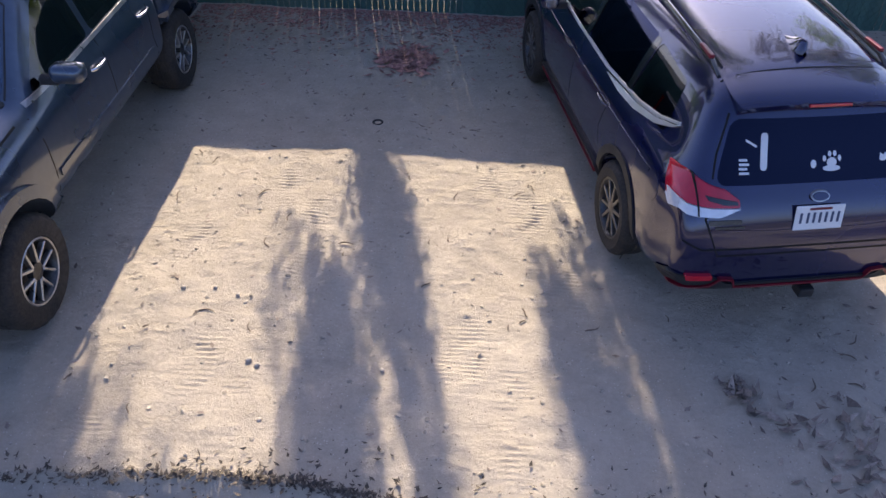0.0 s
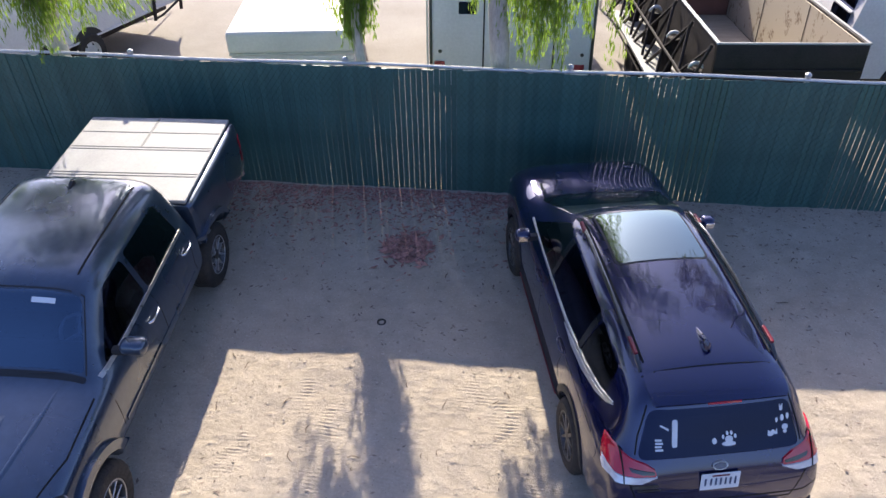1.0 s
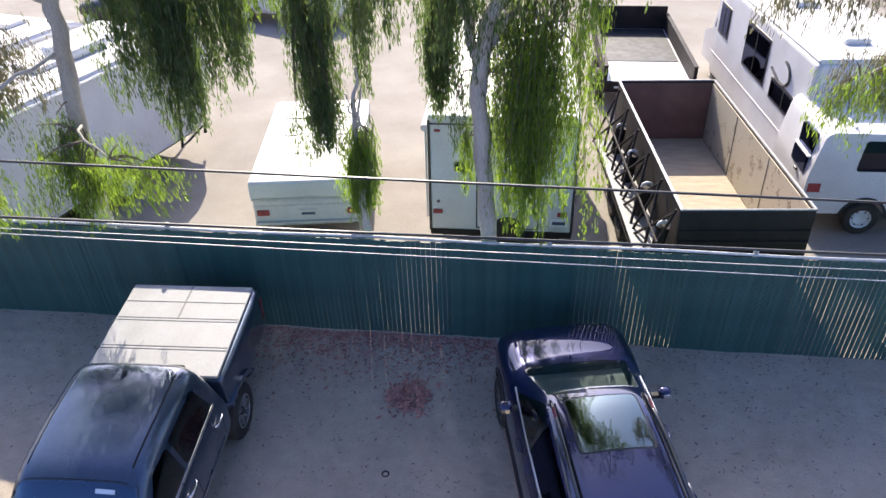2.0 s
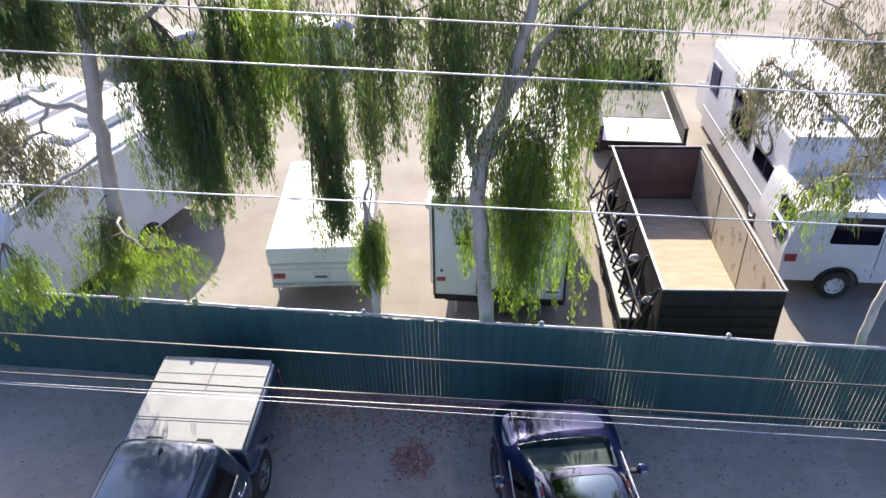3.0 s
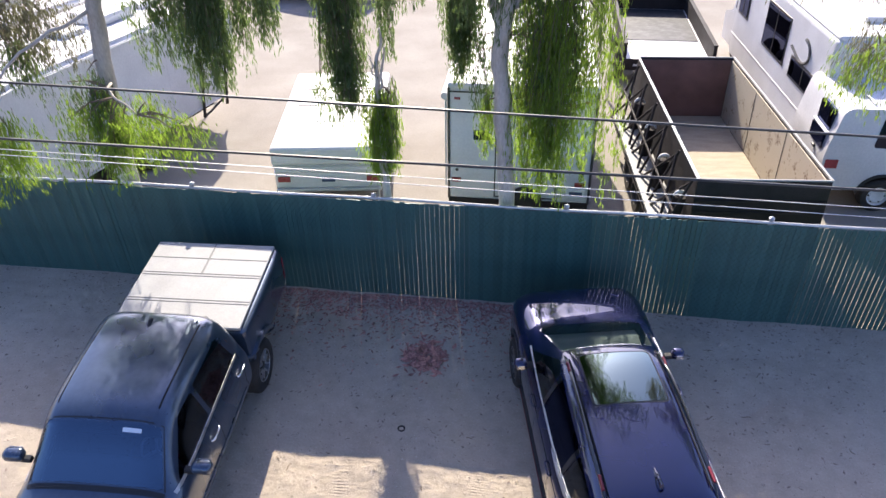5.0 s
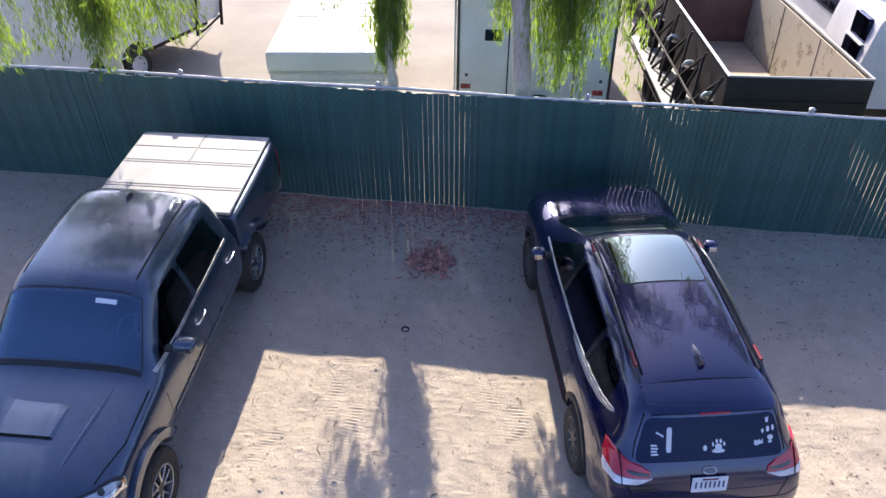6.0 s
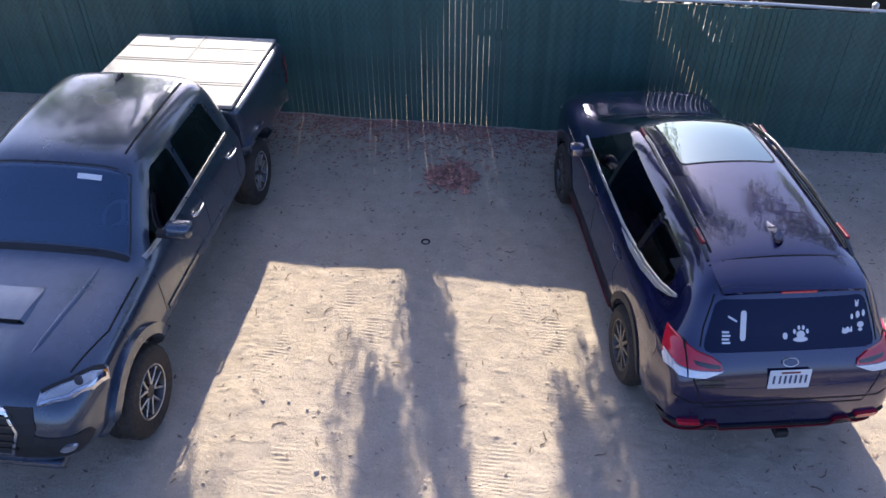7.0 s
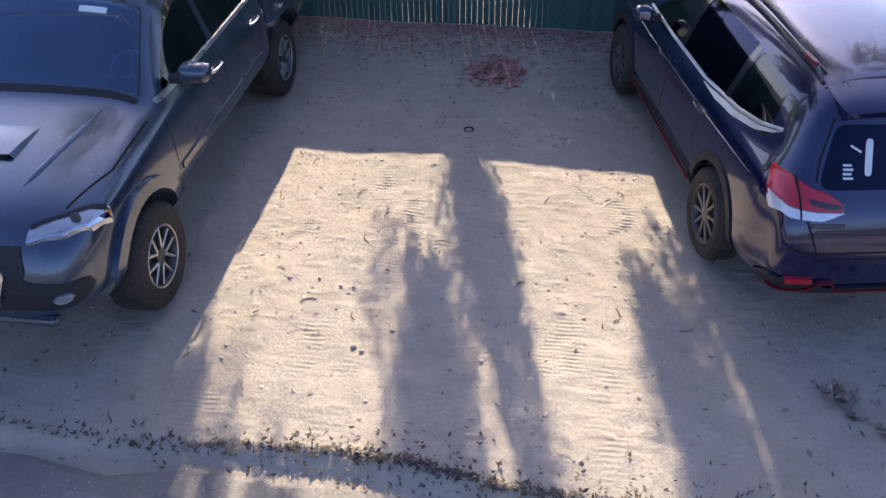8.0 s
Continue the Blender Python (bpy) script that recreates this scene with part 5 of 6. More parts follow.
# tall enclosed trailer
def box_trailer():
    t = thing("box_trailer", "white enclosed trailer with a rear door and small lamps", "trailer", yard(0.81, 2.05, 1.0))
    part("body", boxed(-1.19, 1.19, 0, 5.2, 0.62, 2.66, 0.05, seg=3), PANEL, t)
    part("roof", boxed(-1.21, 1.21, -0.02, 5.22, 2.62, 2.72, 0.04, seg=3), ROOFWHITE, t)
    for x in (-1.19, 1.19):
        part("corner_trim", boxed(x - 0.02, x + 0.02, -0.012, 0.03, 0.62, 2.64, 0.006), GUNMETAL, t)
    part("top_trim", boxed(-1.17, 1.17, -0.014, 0.02, 2.56, 2.585, 0.004), GUNMETAL, t)
    part("bottom_trim", boxed(-1.19, 1.19, -0.02, 0.05, 0.54, 0.64, 0.01), BLACKSTEEL, t)
    for x in (-1.06, 1.02):
        lamp = part("tail_lamp", boxed(x - 0.08, x + 0.08, -0.02, 0.02, 0.95, 1.03, 0.01), LAMP_RED, t, "red tail lamp")
    for x in (-1.05, 1.05):
        part("marker_lamp", boxed(x - 0.05, x + 0.05, -0.015, 0.02, 2.44, 2.48, 0.006), LAMP_RED, t)
        part("reflector", tube(bmesh.new(), [(x, -0.012, 1.18), (x, 0.01, 1.18)], 0.028, 10), GUNMETAL, t)
    part("rear_window", boxed(-0.78, -0.52, -0.012, 0.03, 1.74, 1.92, 0.012), DARK, t)
    d = part("rear_door", boxed(-0.4, 0.62, -0.012, 0.03, 0.7, 2.45, 0.02), PANEL, t)
    part("door_seam", boxed(-0.42, 0.64, -0.004, 0.02, 0.68, 2.47, 0.01), SEAM, d)
    part("latch", boxed(0.46, 0.58, -0.04, 0.0, 1.45, 1.55, 0.01), CHROME, d)
    n = part("number_plate", boxed(0.82, 1.12, -0.02, 0.01, 0.76, 0.9, 0.004), WHITE, t)
    part("plate_bar", boxed(0.86, 1.08, -0.024, -0.019, 0.8, 0.86, 0.001), PRINT, n)
    part("underframe", boxed(-1.0, 1.0, 0.1, 5.0, 0.42, 0.6, 0.02), BLACKSTEEL, t)
    for x in (-1.0, 1.0):
        for y in (2.2, 3.0):
            road_wheel(t, x, y, 0.33, 0.2)
        part("stand", tube(bmesh.new(), [(x * 0.8, 0.3, 0.45), (x * 0.8, 0.3, 0.02)], 0.03, 8), ZINC, t)
    part("awning", tube(bmesh.new(), [(-1.27, 0.1, 2.45), (-1.27, 4.8, 2.45)], 0.06, 10), PANEL, t, "rolled awning")
    for y in (0.12, 4.7):
        part("awning_arm", tube(bmesh.new(), [(-1.25, y, 2.45), (-1.25, y + 0.02, 0.8)], 0.02, 6), ZINC, t)
    part("spare_wheel_cover", tube(bmesh.new(), [(0.12, -0.13, 0.62), (0.12, -0.01, 0.62)], 0.3, 24), RUBBER, t)
    return t


# open tipping trailer with a rack of braces along its side
def tip_trailer():
    t = thing("tip_trailer", "black high-sided open trailer lined with worn plywood", "trailer", yard(4.47, 1.05, 5.0))
    L, W, H0, H1 = 5.4, 0.985, 0.52, 1.78
    part("floor", boxed(-W + 0.06, W - 0.06, 0.06, L - 0.06, H0 - 0.1, H0, 0.01), PLYWOOD, t, "worn plywood floor")
    def side(name, x0, x1, y0, y1, lining, lx0, lx1, ly0, ly1):
        s = part(name, boxed(x0, x1, y0, y1, H0 - 0.12, H1, 0.01), BLACKSTEEL, t)
        part("lining", boxed(lx0, lx1, ly0, ly1, H0, H1 - 0.03, 0.004), lining, s)
        return s
    side("side_wall", -W, -W + 0.04, 0.04, L - 0.04, RUSTWOOD, -W + 0.042, -W + 0.06, 0.07, L - 0.07)
    r = side("side_wall", W - 0.04, W, 0.04, L - 0.04, STAINBOARD, W - 0.06, W - 0.042, 0.07, L - 0.07)
    for y in (1.85, 3.6):
        part("board_joint", boxed(W - 0.066, W - 0.058, y, y + 0.014, H0, H1 - 0.04, 0.001), SEAM, r)
    side("front_wall", -W, W, L - 0.04, L, RUSTWOOD, -W + 0.06, W - 0.06, L - 0.06, L - 0.042)
    side("tailgate", -W, W, 0.0, 0.04, RUSTWOOD, -W + 0.06, W - 0.06, 0.042, 0.058)
    for x0, x1, y0, y1 in ((-W - 0.01, -W + 0.035, -0.01, L), (W - 0.03, W + 0.01, -0.01, L), (-W, W, L - 0.03, L + 0.01), (-W, W, -0.012, 0.02)):
        part("top_edge", boxed(x0, x1, y0, y1, H1, H1 + 0.025, 0.006), ROOFWHITE if x1 < 0 else COVER, t)
    for k in range(6):
        part("gate_rib", boxed(-W + 0.02, W - 0.02, -0.035, 0.0, H0 - 0.05 + 0.19 * k, H0 - 0.02 + 0.19 * k, 0.006), BLACKSTEEL, t)
    part("underframe", boxed(-0.7, 0.7, 0.1, L - 0.2, 0.34, 0.5, 0.02), BLACKSTEEL, t)
    # deck, rack and rollers along the side
    part("side_deck", boxed(-W - 0.5, -W - 0.02, 0.5, 4.6, 0.78, 0.83, 0.01), COVER, t, "pale side deck")
    for y in np.linspace(0.1, 5.0, 6):
        part("rack_upright", tube(bmesh.new(), [(-W - 0.48, y, 0.6), (-W - 0.04, y, H1 - 0.04)], 0.024, 6), BLACKSTEEL, t)
    for a, b in ((0.1, 1.1), (1.08, 2.06), (2.06, 3.04), (3.04, 4.02), (4.02, 5.0)):
        part("rack_brace", tube(bmesh.new(), [(-W - 0.47, a, 0.64), (-W - 0.07, b, H1 - 0.1)], 0.024, 6), BLACKSTEEL, t)
        part("rack_brace", tube(bmesh.new(), [(-W - 0.47, b, 0.64), (-W - 0.07, a, H1 - 0.1)], 0.024, 6), BLACKSTEEL, t)
    for z, x in ((0.66, -W - 0.47), (1.2, -W - 0.27)):
        part("rack_rail", tube(bmesh.new(), [(x, 0.05, z), (x, 5.1, z)], 0.02, 6), BLACKSTEEL, t)
    for y in (0.28, 1.55, 2.8, 4.0):
        c = part("roller", tube(bmesh.new(), [(-W - 0.2, y, 0.83), (-W - 0.14, y, 1.34)], 0.1, 14), BLACKSTEEL, t, "black roller with a white cap", 60)
        part("cap", tube(bmesh.new(), [(-W - 0.14 + 0.1 * math.cos(a), y, 1.33 + 0.1 * math.sin(a)) for a in np.linspace(0.2, math.pi - 0.2, 9)], [0.012, 0.02, 0.026, 0.03, 0.03, 0.03, 0.026, 0.02, 0.012], 8), PANEL, c, "white curved cap", 60)
    for x in (-W - 0.3, W + 0.15):
        for y in (1.3, 2.15, 3.0):
            road_wheel(t, x, y, 0.37, 0.22, False)
    part("tow_bar", tube(bmesh.new(), [(-0.5, L, 0.45), (0, L + 1.2, 0.45), (0.5, L, 0.45)], 0.04, 6), BLACKSTEEL, t)
    return t


def flat_trailer():
    t = thing("flat_trailer", "dark open trailer with a pale deck and side rails", "trailer", yard(3.92, 8.05, 1.0))
    part("deck", boxed(-1.0, 1.0, 0.0, 4.4, 1.0, 1.08, 0.01), PANEL, t, "pale deck")
    part("liner", boxed(-0.92, 0.92, 1.6, 4.3, 1.083, 1.095, 0.003), TRIM, t)
    tail = part("rear_beam", boxed(-1.03, 1.03, -0.06, 0.0, 0.9, 1.16, 0.012), BLACKSTEEL, t)
    for x in (-0.8, -0.45, -0.1, 0.25, 0.6):
        part("marker", boxed(x, x + 0.16, -0.068, -0.058, 1.0, 1.05, 0.003), PANEL, tail)
    for x in (-1.0, 1.0):
        part("side_rail", boxed(x - 0.04, x + 0.04, 0.0, 4.4, 1.08, 1.48, 0.012), BLACKSTEEL, t)
        part("rail_cap", boxed(x - 0.05, x + 0.05, 0.0, 4.4, 1.48, 1.515, 0.008), BLACKSTEEL, t)
        for y in (1.9, 2.8):
            road_wheel(t, x * 0.93, y, 0.4, 0.22, False)
    part("front_wall", boxed(-1.0, 1.0, 4.36, 4.42, 1.08, 1.7, 0.012), BLACKSTEEL, t)
    part("underframe", boxed(-0.6, 0.6, 0.1, 4.3, 0.7, 1.0, 0.02), BLACKSTEEL, t)
    part("jack", tube(bmesh.new(), [(-1.25, 0.3, 0.02), (-1.25, 0.3, 1.2)], 0.03, 8), ZINC, t)
    part("bracket", boxed(-1.28, -1.0, 0.27, 0.33, 0.9, 0.98, 0.006), BLACKSTEEL, t)
    return t


def motorhome():
    t = thing("motorhome", "long white motorhome with dark side windows", "motorhome", yard(7.62, 4.35, 4.5))
    part("body", boxed(-1.2, 1.2, 0.72, 6.95, 0.36, 2.68, 0.09, seg=3), PANEL, t)
    part("roof", boxed(-1.17, 1.17, 0.75, 6.95, 2.65, 2.75, 0.05, seg=3), ROOFWHITE, t)
    part("cab", prism(bmesh.new(), rounded([(6.85, 0.4), (8.2, 0.4), (8.25, 1.1), (7.6, 1.3), (7.3, 2.1), (6.85, 2.5)], 0.1), "x", -1.05, 1.05), PANEL, t)
    part("cab_window", prism(bmesh.new(), rounded([(6.98, 1.45), (7.42, 1.4), (7.22, 1.95), (6.98, 2.0)], 0.05), "x", -1.062, -1.045), DARK, t)
    for y0, y1, z0, z1 in ((1.1, 2.62, 1.36, 1.72), (3.1, 4.55, 1.42, 2.34), (5.9, 6.62, 1.56, 2.22)):
        w = part("side_window", boxed(-1.225, -1.18, y0, y1, z0, z1, 0.02), DARK, t, "dark window")
        part("window_frame", boxed(-1.212, -1.19, y0 - 0.05, y1 + 0.05, z0 - 0.05, z1 + 0.05, 0.01), GUNMETAL, w)
        part("window_bar", boxed(-1.232, -1.19, (y0 + y1) / 2 - 0.015, (y0 + y1) / 2 + 0.015, z0, z1, 0.004), GUNMETAL, w)
    part("skirt_line", boxed(-1.208, -1.19, 0.8, 6.9, 0.9, 0.94, 0.004), PANEL, t)
    part("swirl", tube(bmesh.new(), [(-1.21, 2.75 - 0.05 * k, 1.92 - 0.014 * k) for k in range(11)] + [(-1.21, 2.15 - 0.4 * math.sin(a), 2.02 - 0.24 * math.cos(a)) for a in np.linspace(0.3, 3.0, 10)], 0.034, 6), GUNMETAL, t, "dark painted swirl")
    for y in (1.6, 4.2):
        part("roof_vent", boxed(-0.4, 0.1, y, y + 0.5, 2.74, 2.86, 0.03), ROOFWHITE, t)
    for x in (-1, 1):
        for y, q in ((2.2, 1.05), (7.3, 0.82)):
            road_wheel(t, x * q, y, 0.38, 0.24)
    return t


def van():
    t = thing("van", "white boxy van with dark windows and white steel wheels", "van", yard(8.55, 4.5, -88.0))
    # local y runs along the van's length; its flank faces the fence
    prof = rounded([(-2.45, 0.42), (2.3, 0.42), (2.4, 0.95), (1.75, 1.15), (1.2, 1.95), (-2.3, 1.98), (-2.47, 1.1)], 0.16)
    arches = []
    for y in (-1.35, 1.5):
        c = tube(bmesh.new(), [(-1.3, y, 0.33), (1.3, y, 0.33)], 0.385, 28)
        bmesh.ops.recalc_face_normals(c, faces=c.faces)
        arches.append(c)
    body = settle(prism(bmesh.new(), prof, "x", -0.92, 0.92), arches, 0)
    body.materials.clear()
    part("body", body, PANEL, t)
    for x, s in ((0.92, 1), (-0.92, -1)):
        for y0, y1 in ((-1.68, -0.78), (-0.68, 0.22), (0.32, 1.1)):
            part("side_window", prism(bmesh.new(), rounded([(y0, 1.27), (y1, 1.27), (y1 - (0.3 if y1 > 1 else 0), 1.84), (y0 + 0.05, 1.84)], 0.06), "x", min(x, x + s * 0.012), max(x, x + s * 0.012)), DARK, t, "dark window")
        for y in (-0.73, 0.27, 1.15):
            part("door_seam", boxed(min(x, x + s * 0.004), max(x, x + s * 0.004), y - 0.006, y + 0.006, 0.5, 1.9, 0.001), SEAM, t)
        part("side_moulding", boxed(min(x, x + s * 0.02), max(x, x + s * 0.02), -0.88, 1.0, 0.66, 0.74, 0.006), PANEL, t)
        for y in (-1.35, 1.5):
            ring = [(y + 0.43 * math.cos(a), 0.33 + 0.43 * math.sin(a)) for a in np.linspace(0.1, math.pi - 0.1, 17)] + [(y + 0.38 * math.cos(a), 0.33 + 0.38 * math.sin(a)) for a in np.linspace(math.pi - 0.1, 0.1, 17)]
            part("arch_trim", prism(bmesh.new(), ring, "x", min(x, x + s * 0.025), max(x, x + s * 0.025)), TRIM, t)
            road_wheel(t, x - s * 0.08, y, 0.32, 0.2)
        part("tail_lamp", boxed(min(x, x + s * 0.015) - 0.0, max(x, x + s * 0.015), -2.42, -2.2, 0.85, 1.02, 0.006), LAMP_RED, t, "red tail lamp")
    for z0, z1 in ((1.12, 1.42), (1.45, 1.84)):
        w = part("back_window", prism(bmesh.new(), rounded([(0.02, z0), (0.7, z0), (0.66, z1), (0.04, z1)], 0.05), "y", -2.475 + (z0 - 1.12) * 0.2, -2.3), DARK, t, "dark rear window")
    part("window_bar", boxed(0.0, 0.72, -2.47, -2.35, 1.42, 1.45, 0.006), PANEL, t)
    part("back_latch", boxed(0.3, 0.42, -2.5, -2.4, 1.02, 1.07, 0.01), GUNMETAL, t)
    for k in range(3):
        part("roof_bar", boxed(-0.75, 0.75, -1.8 + k * 1.0, -1.76 + k * 1.0, 1.99, 2.03, 0.008), ZINC, t)
    return t


def long_caravan(x0, y0, far, label):
    t = thing("caravan", label, "caravan", yard(x0, y0, -14.0), "white caravans")
    prof = rounded([(-3.45, 0.6), (far - 0.6, 0.56), (far + 0.05, 1.9), (far - 0.05, 2.5), (far - 0.6, 2.72), (-3.2, 2.72), (-3.5, 2.4)], 0.22, 6)
    bm = prism(bmesh.new(), prof, "x", -1.2, 1.2)
    bmesh.ops.bevel(bm, geom=[e for e in bm.edges if abs(e.verts[0].co.x - e.verts[1].co.x) < 1e-6], offset=0.07, segments=3, affect="EDGES")
    part("shell", bm, PANEL, t, smooth=35)
    for x in (-1.2, 1.2):
        part("roof_edge", boxed(x - 0.02, x + 0.02, -3.3, far - 0.7, 2.60, 2.635, 0.006), ROOFWHITE, t)
        part("floor_edge", boxed(x - 0.015, x + 0.015, -3.3, far - 0.75, 0.6, 0.64, 0.006), PANEL, t)
        for y in (-1.5, 0.55):
            part("wall_joint", boxed(x - 0.006, x + 0.006, y, y + 0.012, 0.66, 2.6, 0.001), PANEL, t)
    for y in (-0.9, 1.2):
        part("roof_vent", boxed(-0.3, 0.3, y, y + 0.55, 2.71, 2.82, 0.04), ROOFWHITE, t)
    part("roof_unit", boxed(-0.4, 0.4, -0.1, 0.9, 2.71, 2.93, 0.08), ROOFWHITE, t)
    for x in (-1.13, 1.13):
        for y in (-1.3, -0.42):
            road_wheel(t, x, y, 0.36, 0.22)
    for x in (1.2, -1.2):
        for y in (-1.3, -0.42):
            # filled black plate on the uncut wall, for the shade in the wheel arch
            ring = [(y + 0.44 * math.cos(a), 0.38 + 0.44 * math.sin(a)) for a in np.linspace(0.52, math.pi - 0.52, 15)]
            part("arch_trim", prism(bmesh.new(), ring, "x", x - 0.01, x + 0.01), TRIM, t)
    part("underframe", boxed(-0.95, 0.95, -3.2, far - 0.8, 0.4, 0.62, 0.02), BLACKSTEEL, t)
    part("tow_bar", tube(bmesh.new(), [(0.55, far - 0.9, 0.5), (0, far + 0.7, 0.5), (-0.55, far - 0.9, 0.5)], 0.04, 6), BLACKSTEEL, t)
    for y in (far - 1.55, far - 0.72):
        part("awning_arm", tube(bmesh.new(), [(1.25, y, 0.42), (1.25, y + 0.12, 1.2), (1.25, y + 0.3, 2.3)], [0.035, 0.03, 0.024], 8), BLACKSTEEL, t, "dark folded awning arm")
    part("awning_brace", tube(bmesh.new(), [(1.25, far - 1.55, 0.45), (1.25, far - 1.3, 0.47), (1.25, far - 0.72, 0.62)], 0.022, 6), BLACKSTEEL, t)
    return t


def far_car(x, y, turn, paint, label):
    t = thing("car", label, "car", yard(x, y, turn))
    S = section
    st = [(-2.2, S(0.4, 0.6, 0.55, 0.75, 0.55, 0.45, 0.8, 0.35, 0.82, 0.83)), (-2.1, S(0.3, 0.82, 0.55, 0.9, 0.76, 0.65, 0.95, 0.5, 0.97, 0.98)), (-1.7, S(0.28, 0.88, 0.55, 0.95, 0.8, 0.7, 1.1, 0.55, 1.2, 1.23)), (-1.3, S(0.28, 0.88, 0.55, 0.95, 0.8, 0.68, 1.25, 0.55, 1.42, 1.46))] + [(0.2, S(0.28, 0.88, 0.55, 0.94, 0.8, 0.68, 1.25, 0.55, 1.42, 1.46)), (1.0, S(0.28, 0.88, 0.55, 0.93, 0.8, 0.7, 0.97, 0.55, 1.0, 1.02)), (2.0, S(0.3, 0.82, 0.5, 0.75, 0.74, 0.6, 0.78, 0.45, 0.8, 0.81)), (2.15, S(0.36, 0.6, 0.48, 0.62, 0.55, 0.42, 0.64, 0.32, 0.65, 0.66))]
    me = settle(cage(st))
    tree = bvh_of(me)
    me.materials.clear()
    part("body", me, paint, t, smooth=40)
    for s in (1, -1):
        part("side_window", skin(tree, rounded([(0.75, 1.02), (-1.45, 1.04), (-1.2, 1.34), (0.25, 1.34)], 0.06), "x", 1.5 * s, -s, 0.004), DARK, t)
        for y in (-1.35, 1.35):
            road_wheel(t, s * 0.8, y, 0.33, 0.2)
    part("windscreen", skin(tree, rounded([(-0.55, 0.3), (0.55, 0.3), (0.6, 0.95), (-0.6, 0.95)], 0.05), "z", 2.2, -1, 0.004), DARK, t)
    part("back_glass", skin(tree, rounded([(-0.55, -1.35), (0.55, -1.35), (0.55, -1.85), (-0.55, -1.85)], 0.05), "z", 2.2, -1, 0.004), DARK, t)
    return t


tent_trailer()
box_trailer()
tip_trailer()
flat_trailer()
motorhome()
van()
long_caravan(-7.76, 4.29, 2.9, "large white caravan trailer with smooth plain walls")
long_caravan(-10.5, 4.9, 2.7, "white caravan trailer parked close beside a longer one")
far_car(-7.0, 16.6, 80, PANEL, "white saloon car parked far back in the yard")
far_car(-11.8, 15.2, 70, GUNMETAL, "dark grey car parked behind the caravan")

# ---- weeping trees along the fence ----
def weeping_tree(label, trunk, limbs, clumps, seed, bark=BARK):
    """A trunk of (x, y, z, radius), limbs of the same, and clumps of hanging sprays:
    (x, y, top, bottom, half-widths, strands, leaf kind)."""
    rng = np.random.default_rng(seed)
    t = thing("tree", label, "tree", pose(trunk[0][0], trunk[0][1], 0))
    o = np.array([trunk[0][0], trunk[0][1], 0.0])
    def shift(p):
        return [(x - o[0], y - o[1], z) for x, y, z, r in p], [r for x, y, z, r in p]
    def supple(p, amp):
        """The same path with a smooth curve and small bends between its points."""
        q = [np.array(v, float) for v in p]
        q = [2 * q[0] - q[1]] + q + [2 * q[-1] - q[-2]]
        out = []
        for i in range(1, len(q) - 2):
            a, b, c, d = q[i - 1:i + 3]
            for s in (0.0, 0.25, 0.5, 0.75):
                v = 0.5 * (2 * b + (c - a) * s + (2 * a - 5 * b + 4 * c - d) * s * s + (3 * b - a - 3 * c + d) * s ** 3)
                v[3] = max(v[3], 0.004) * rng.uniform(0.92, 1.08)
                if out:
                    v[:3] += rng.normal(0, amp, 3)
                out.append(tuple(float(c) for c in v))
        return out + [tuple(float(c) for c in q[-2])]
    trunk, limbs = supple(trunk, 0.012), [supple(l, 0.025) for l in limbs]
    tr = part("trunk", tube(bmesh.new(), *shift(trunk), 14), bark, t, smooth=70)
    for l in limbs:
        part("limb", tube(bmesh.new(), *shift(l), 8), bark, t, smooth=70)
    by_kind, twig = {}, bmesh.new()
    nodes = [np.array(p[:3]) for l in [trunk] + limbs for p in l[1:]]
    for x, y, top, bottom, (hx, hy), count, kind in clumps:
        heads = [np.array((x + rng.normal(0, hx * 0.5), y + rng.normal(0, hy * 0.5), top - rng.uniform(0, 0.3) * (top - bottom))) for _ in range(max(2, count // 9))]
        for h in heads:
            near = min(nodes, key=lambda q: np.linalg.norm(q - h) + max(0, h[2] - q[2]) * 0.4)
            mid = (near + h) / 2 + (0, 0, 0.12 * np.linalg.norm(near - h))
            tube(twig, [tuple(near - o), tuple(mid - o), tuple(h - o)], [0.016, 0.011, 0.005], 5, False)
        strands = []
        for _ in range(int(count * (1.12 if kind == "g" else 1.25))):
            h = heads[rng.integers(len(heads))]
            s = h + rng.normal(0, 1, 3) * (hx * 0.35, hy * 0.35, 0.1)
            fall = (s[2] - bottom) * rng.beta(3.2, 1.5)
            fall = max(0.25, fall)
            e = s + (rng.normal(0, min(0.09, 0.02 + 0.35 * hx)) + 0.12 * (s[0] - x), rng.normal(0, min(0.09, 0.02 + 0.35 * hy)) + 0.12 * (s[1] - y), -fall)
            strands.append((s - o, e - o, rng.normal(0, 0.07, 3)))
        by_kind.setdefault(kind, []).append(strand_leaves(strands, rng))
        for s, e, b in strands[::2]:
            tube(twig, [tuple(s), tuple((s + e) / 2 + b), tuple(e)], [0.004, 0.003, 0.0015], 3, False)
    tagged(part("twig_work", twig, TWIG, t), kind="stuff")
    for kind, got in by_kind.items():
        me = quads("crown", np.concatenate(got))
        tagged(part("crown", me, {"g": LEAF, "b": LEAF_BRIGHT, "d": LEAF_GREY}[kind], t), kind="stuff")
    return t


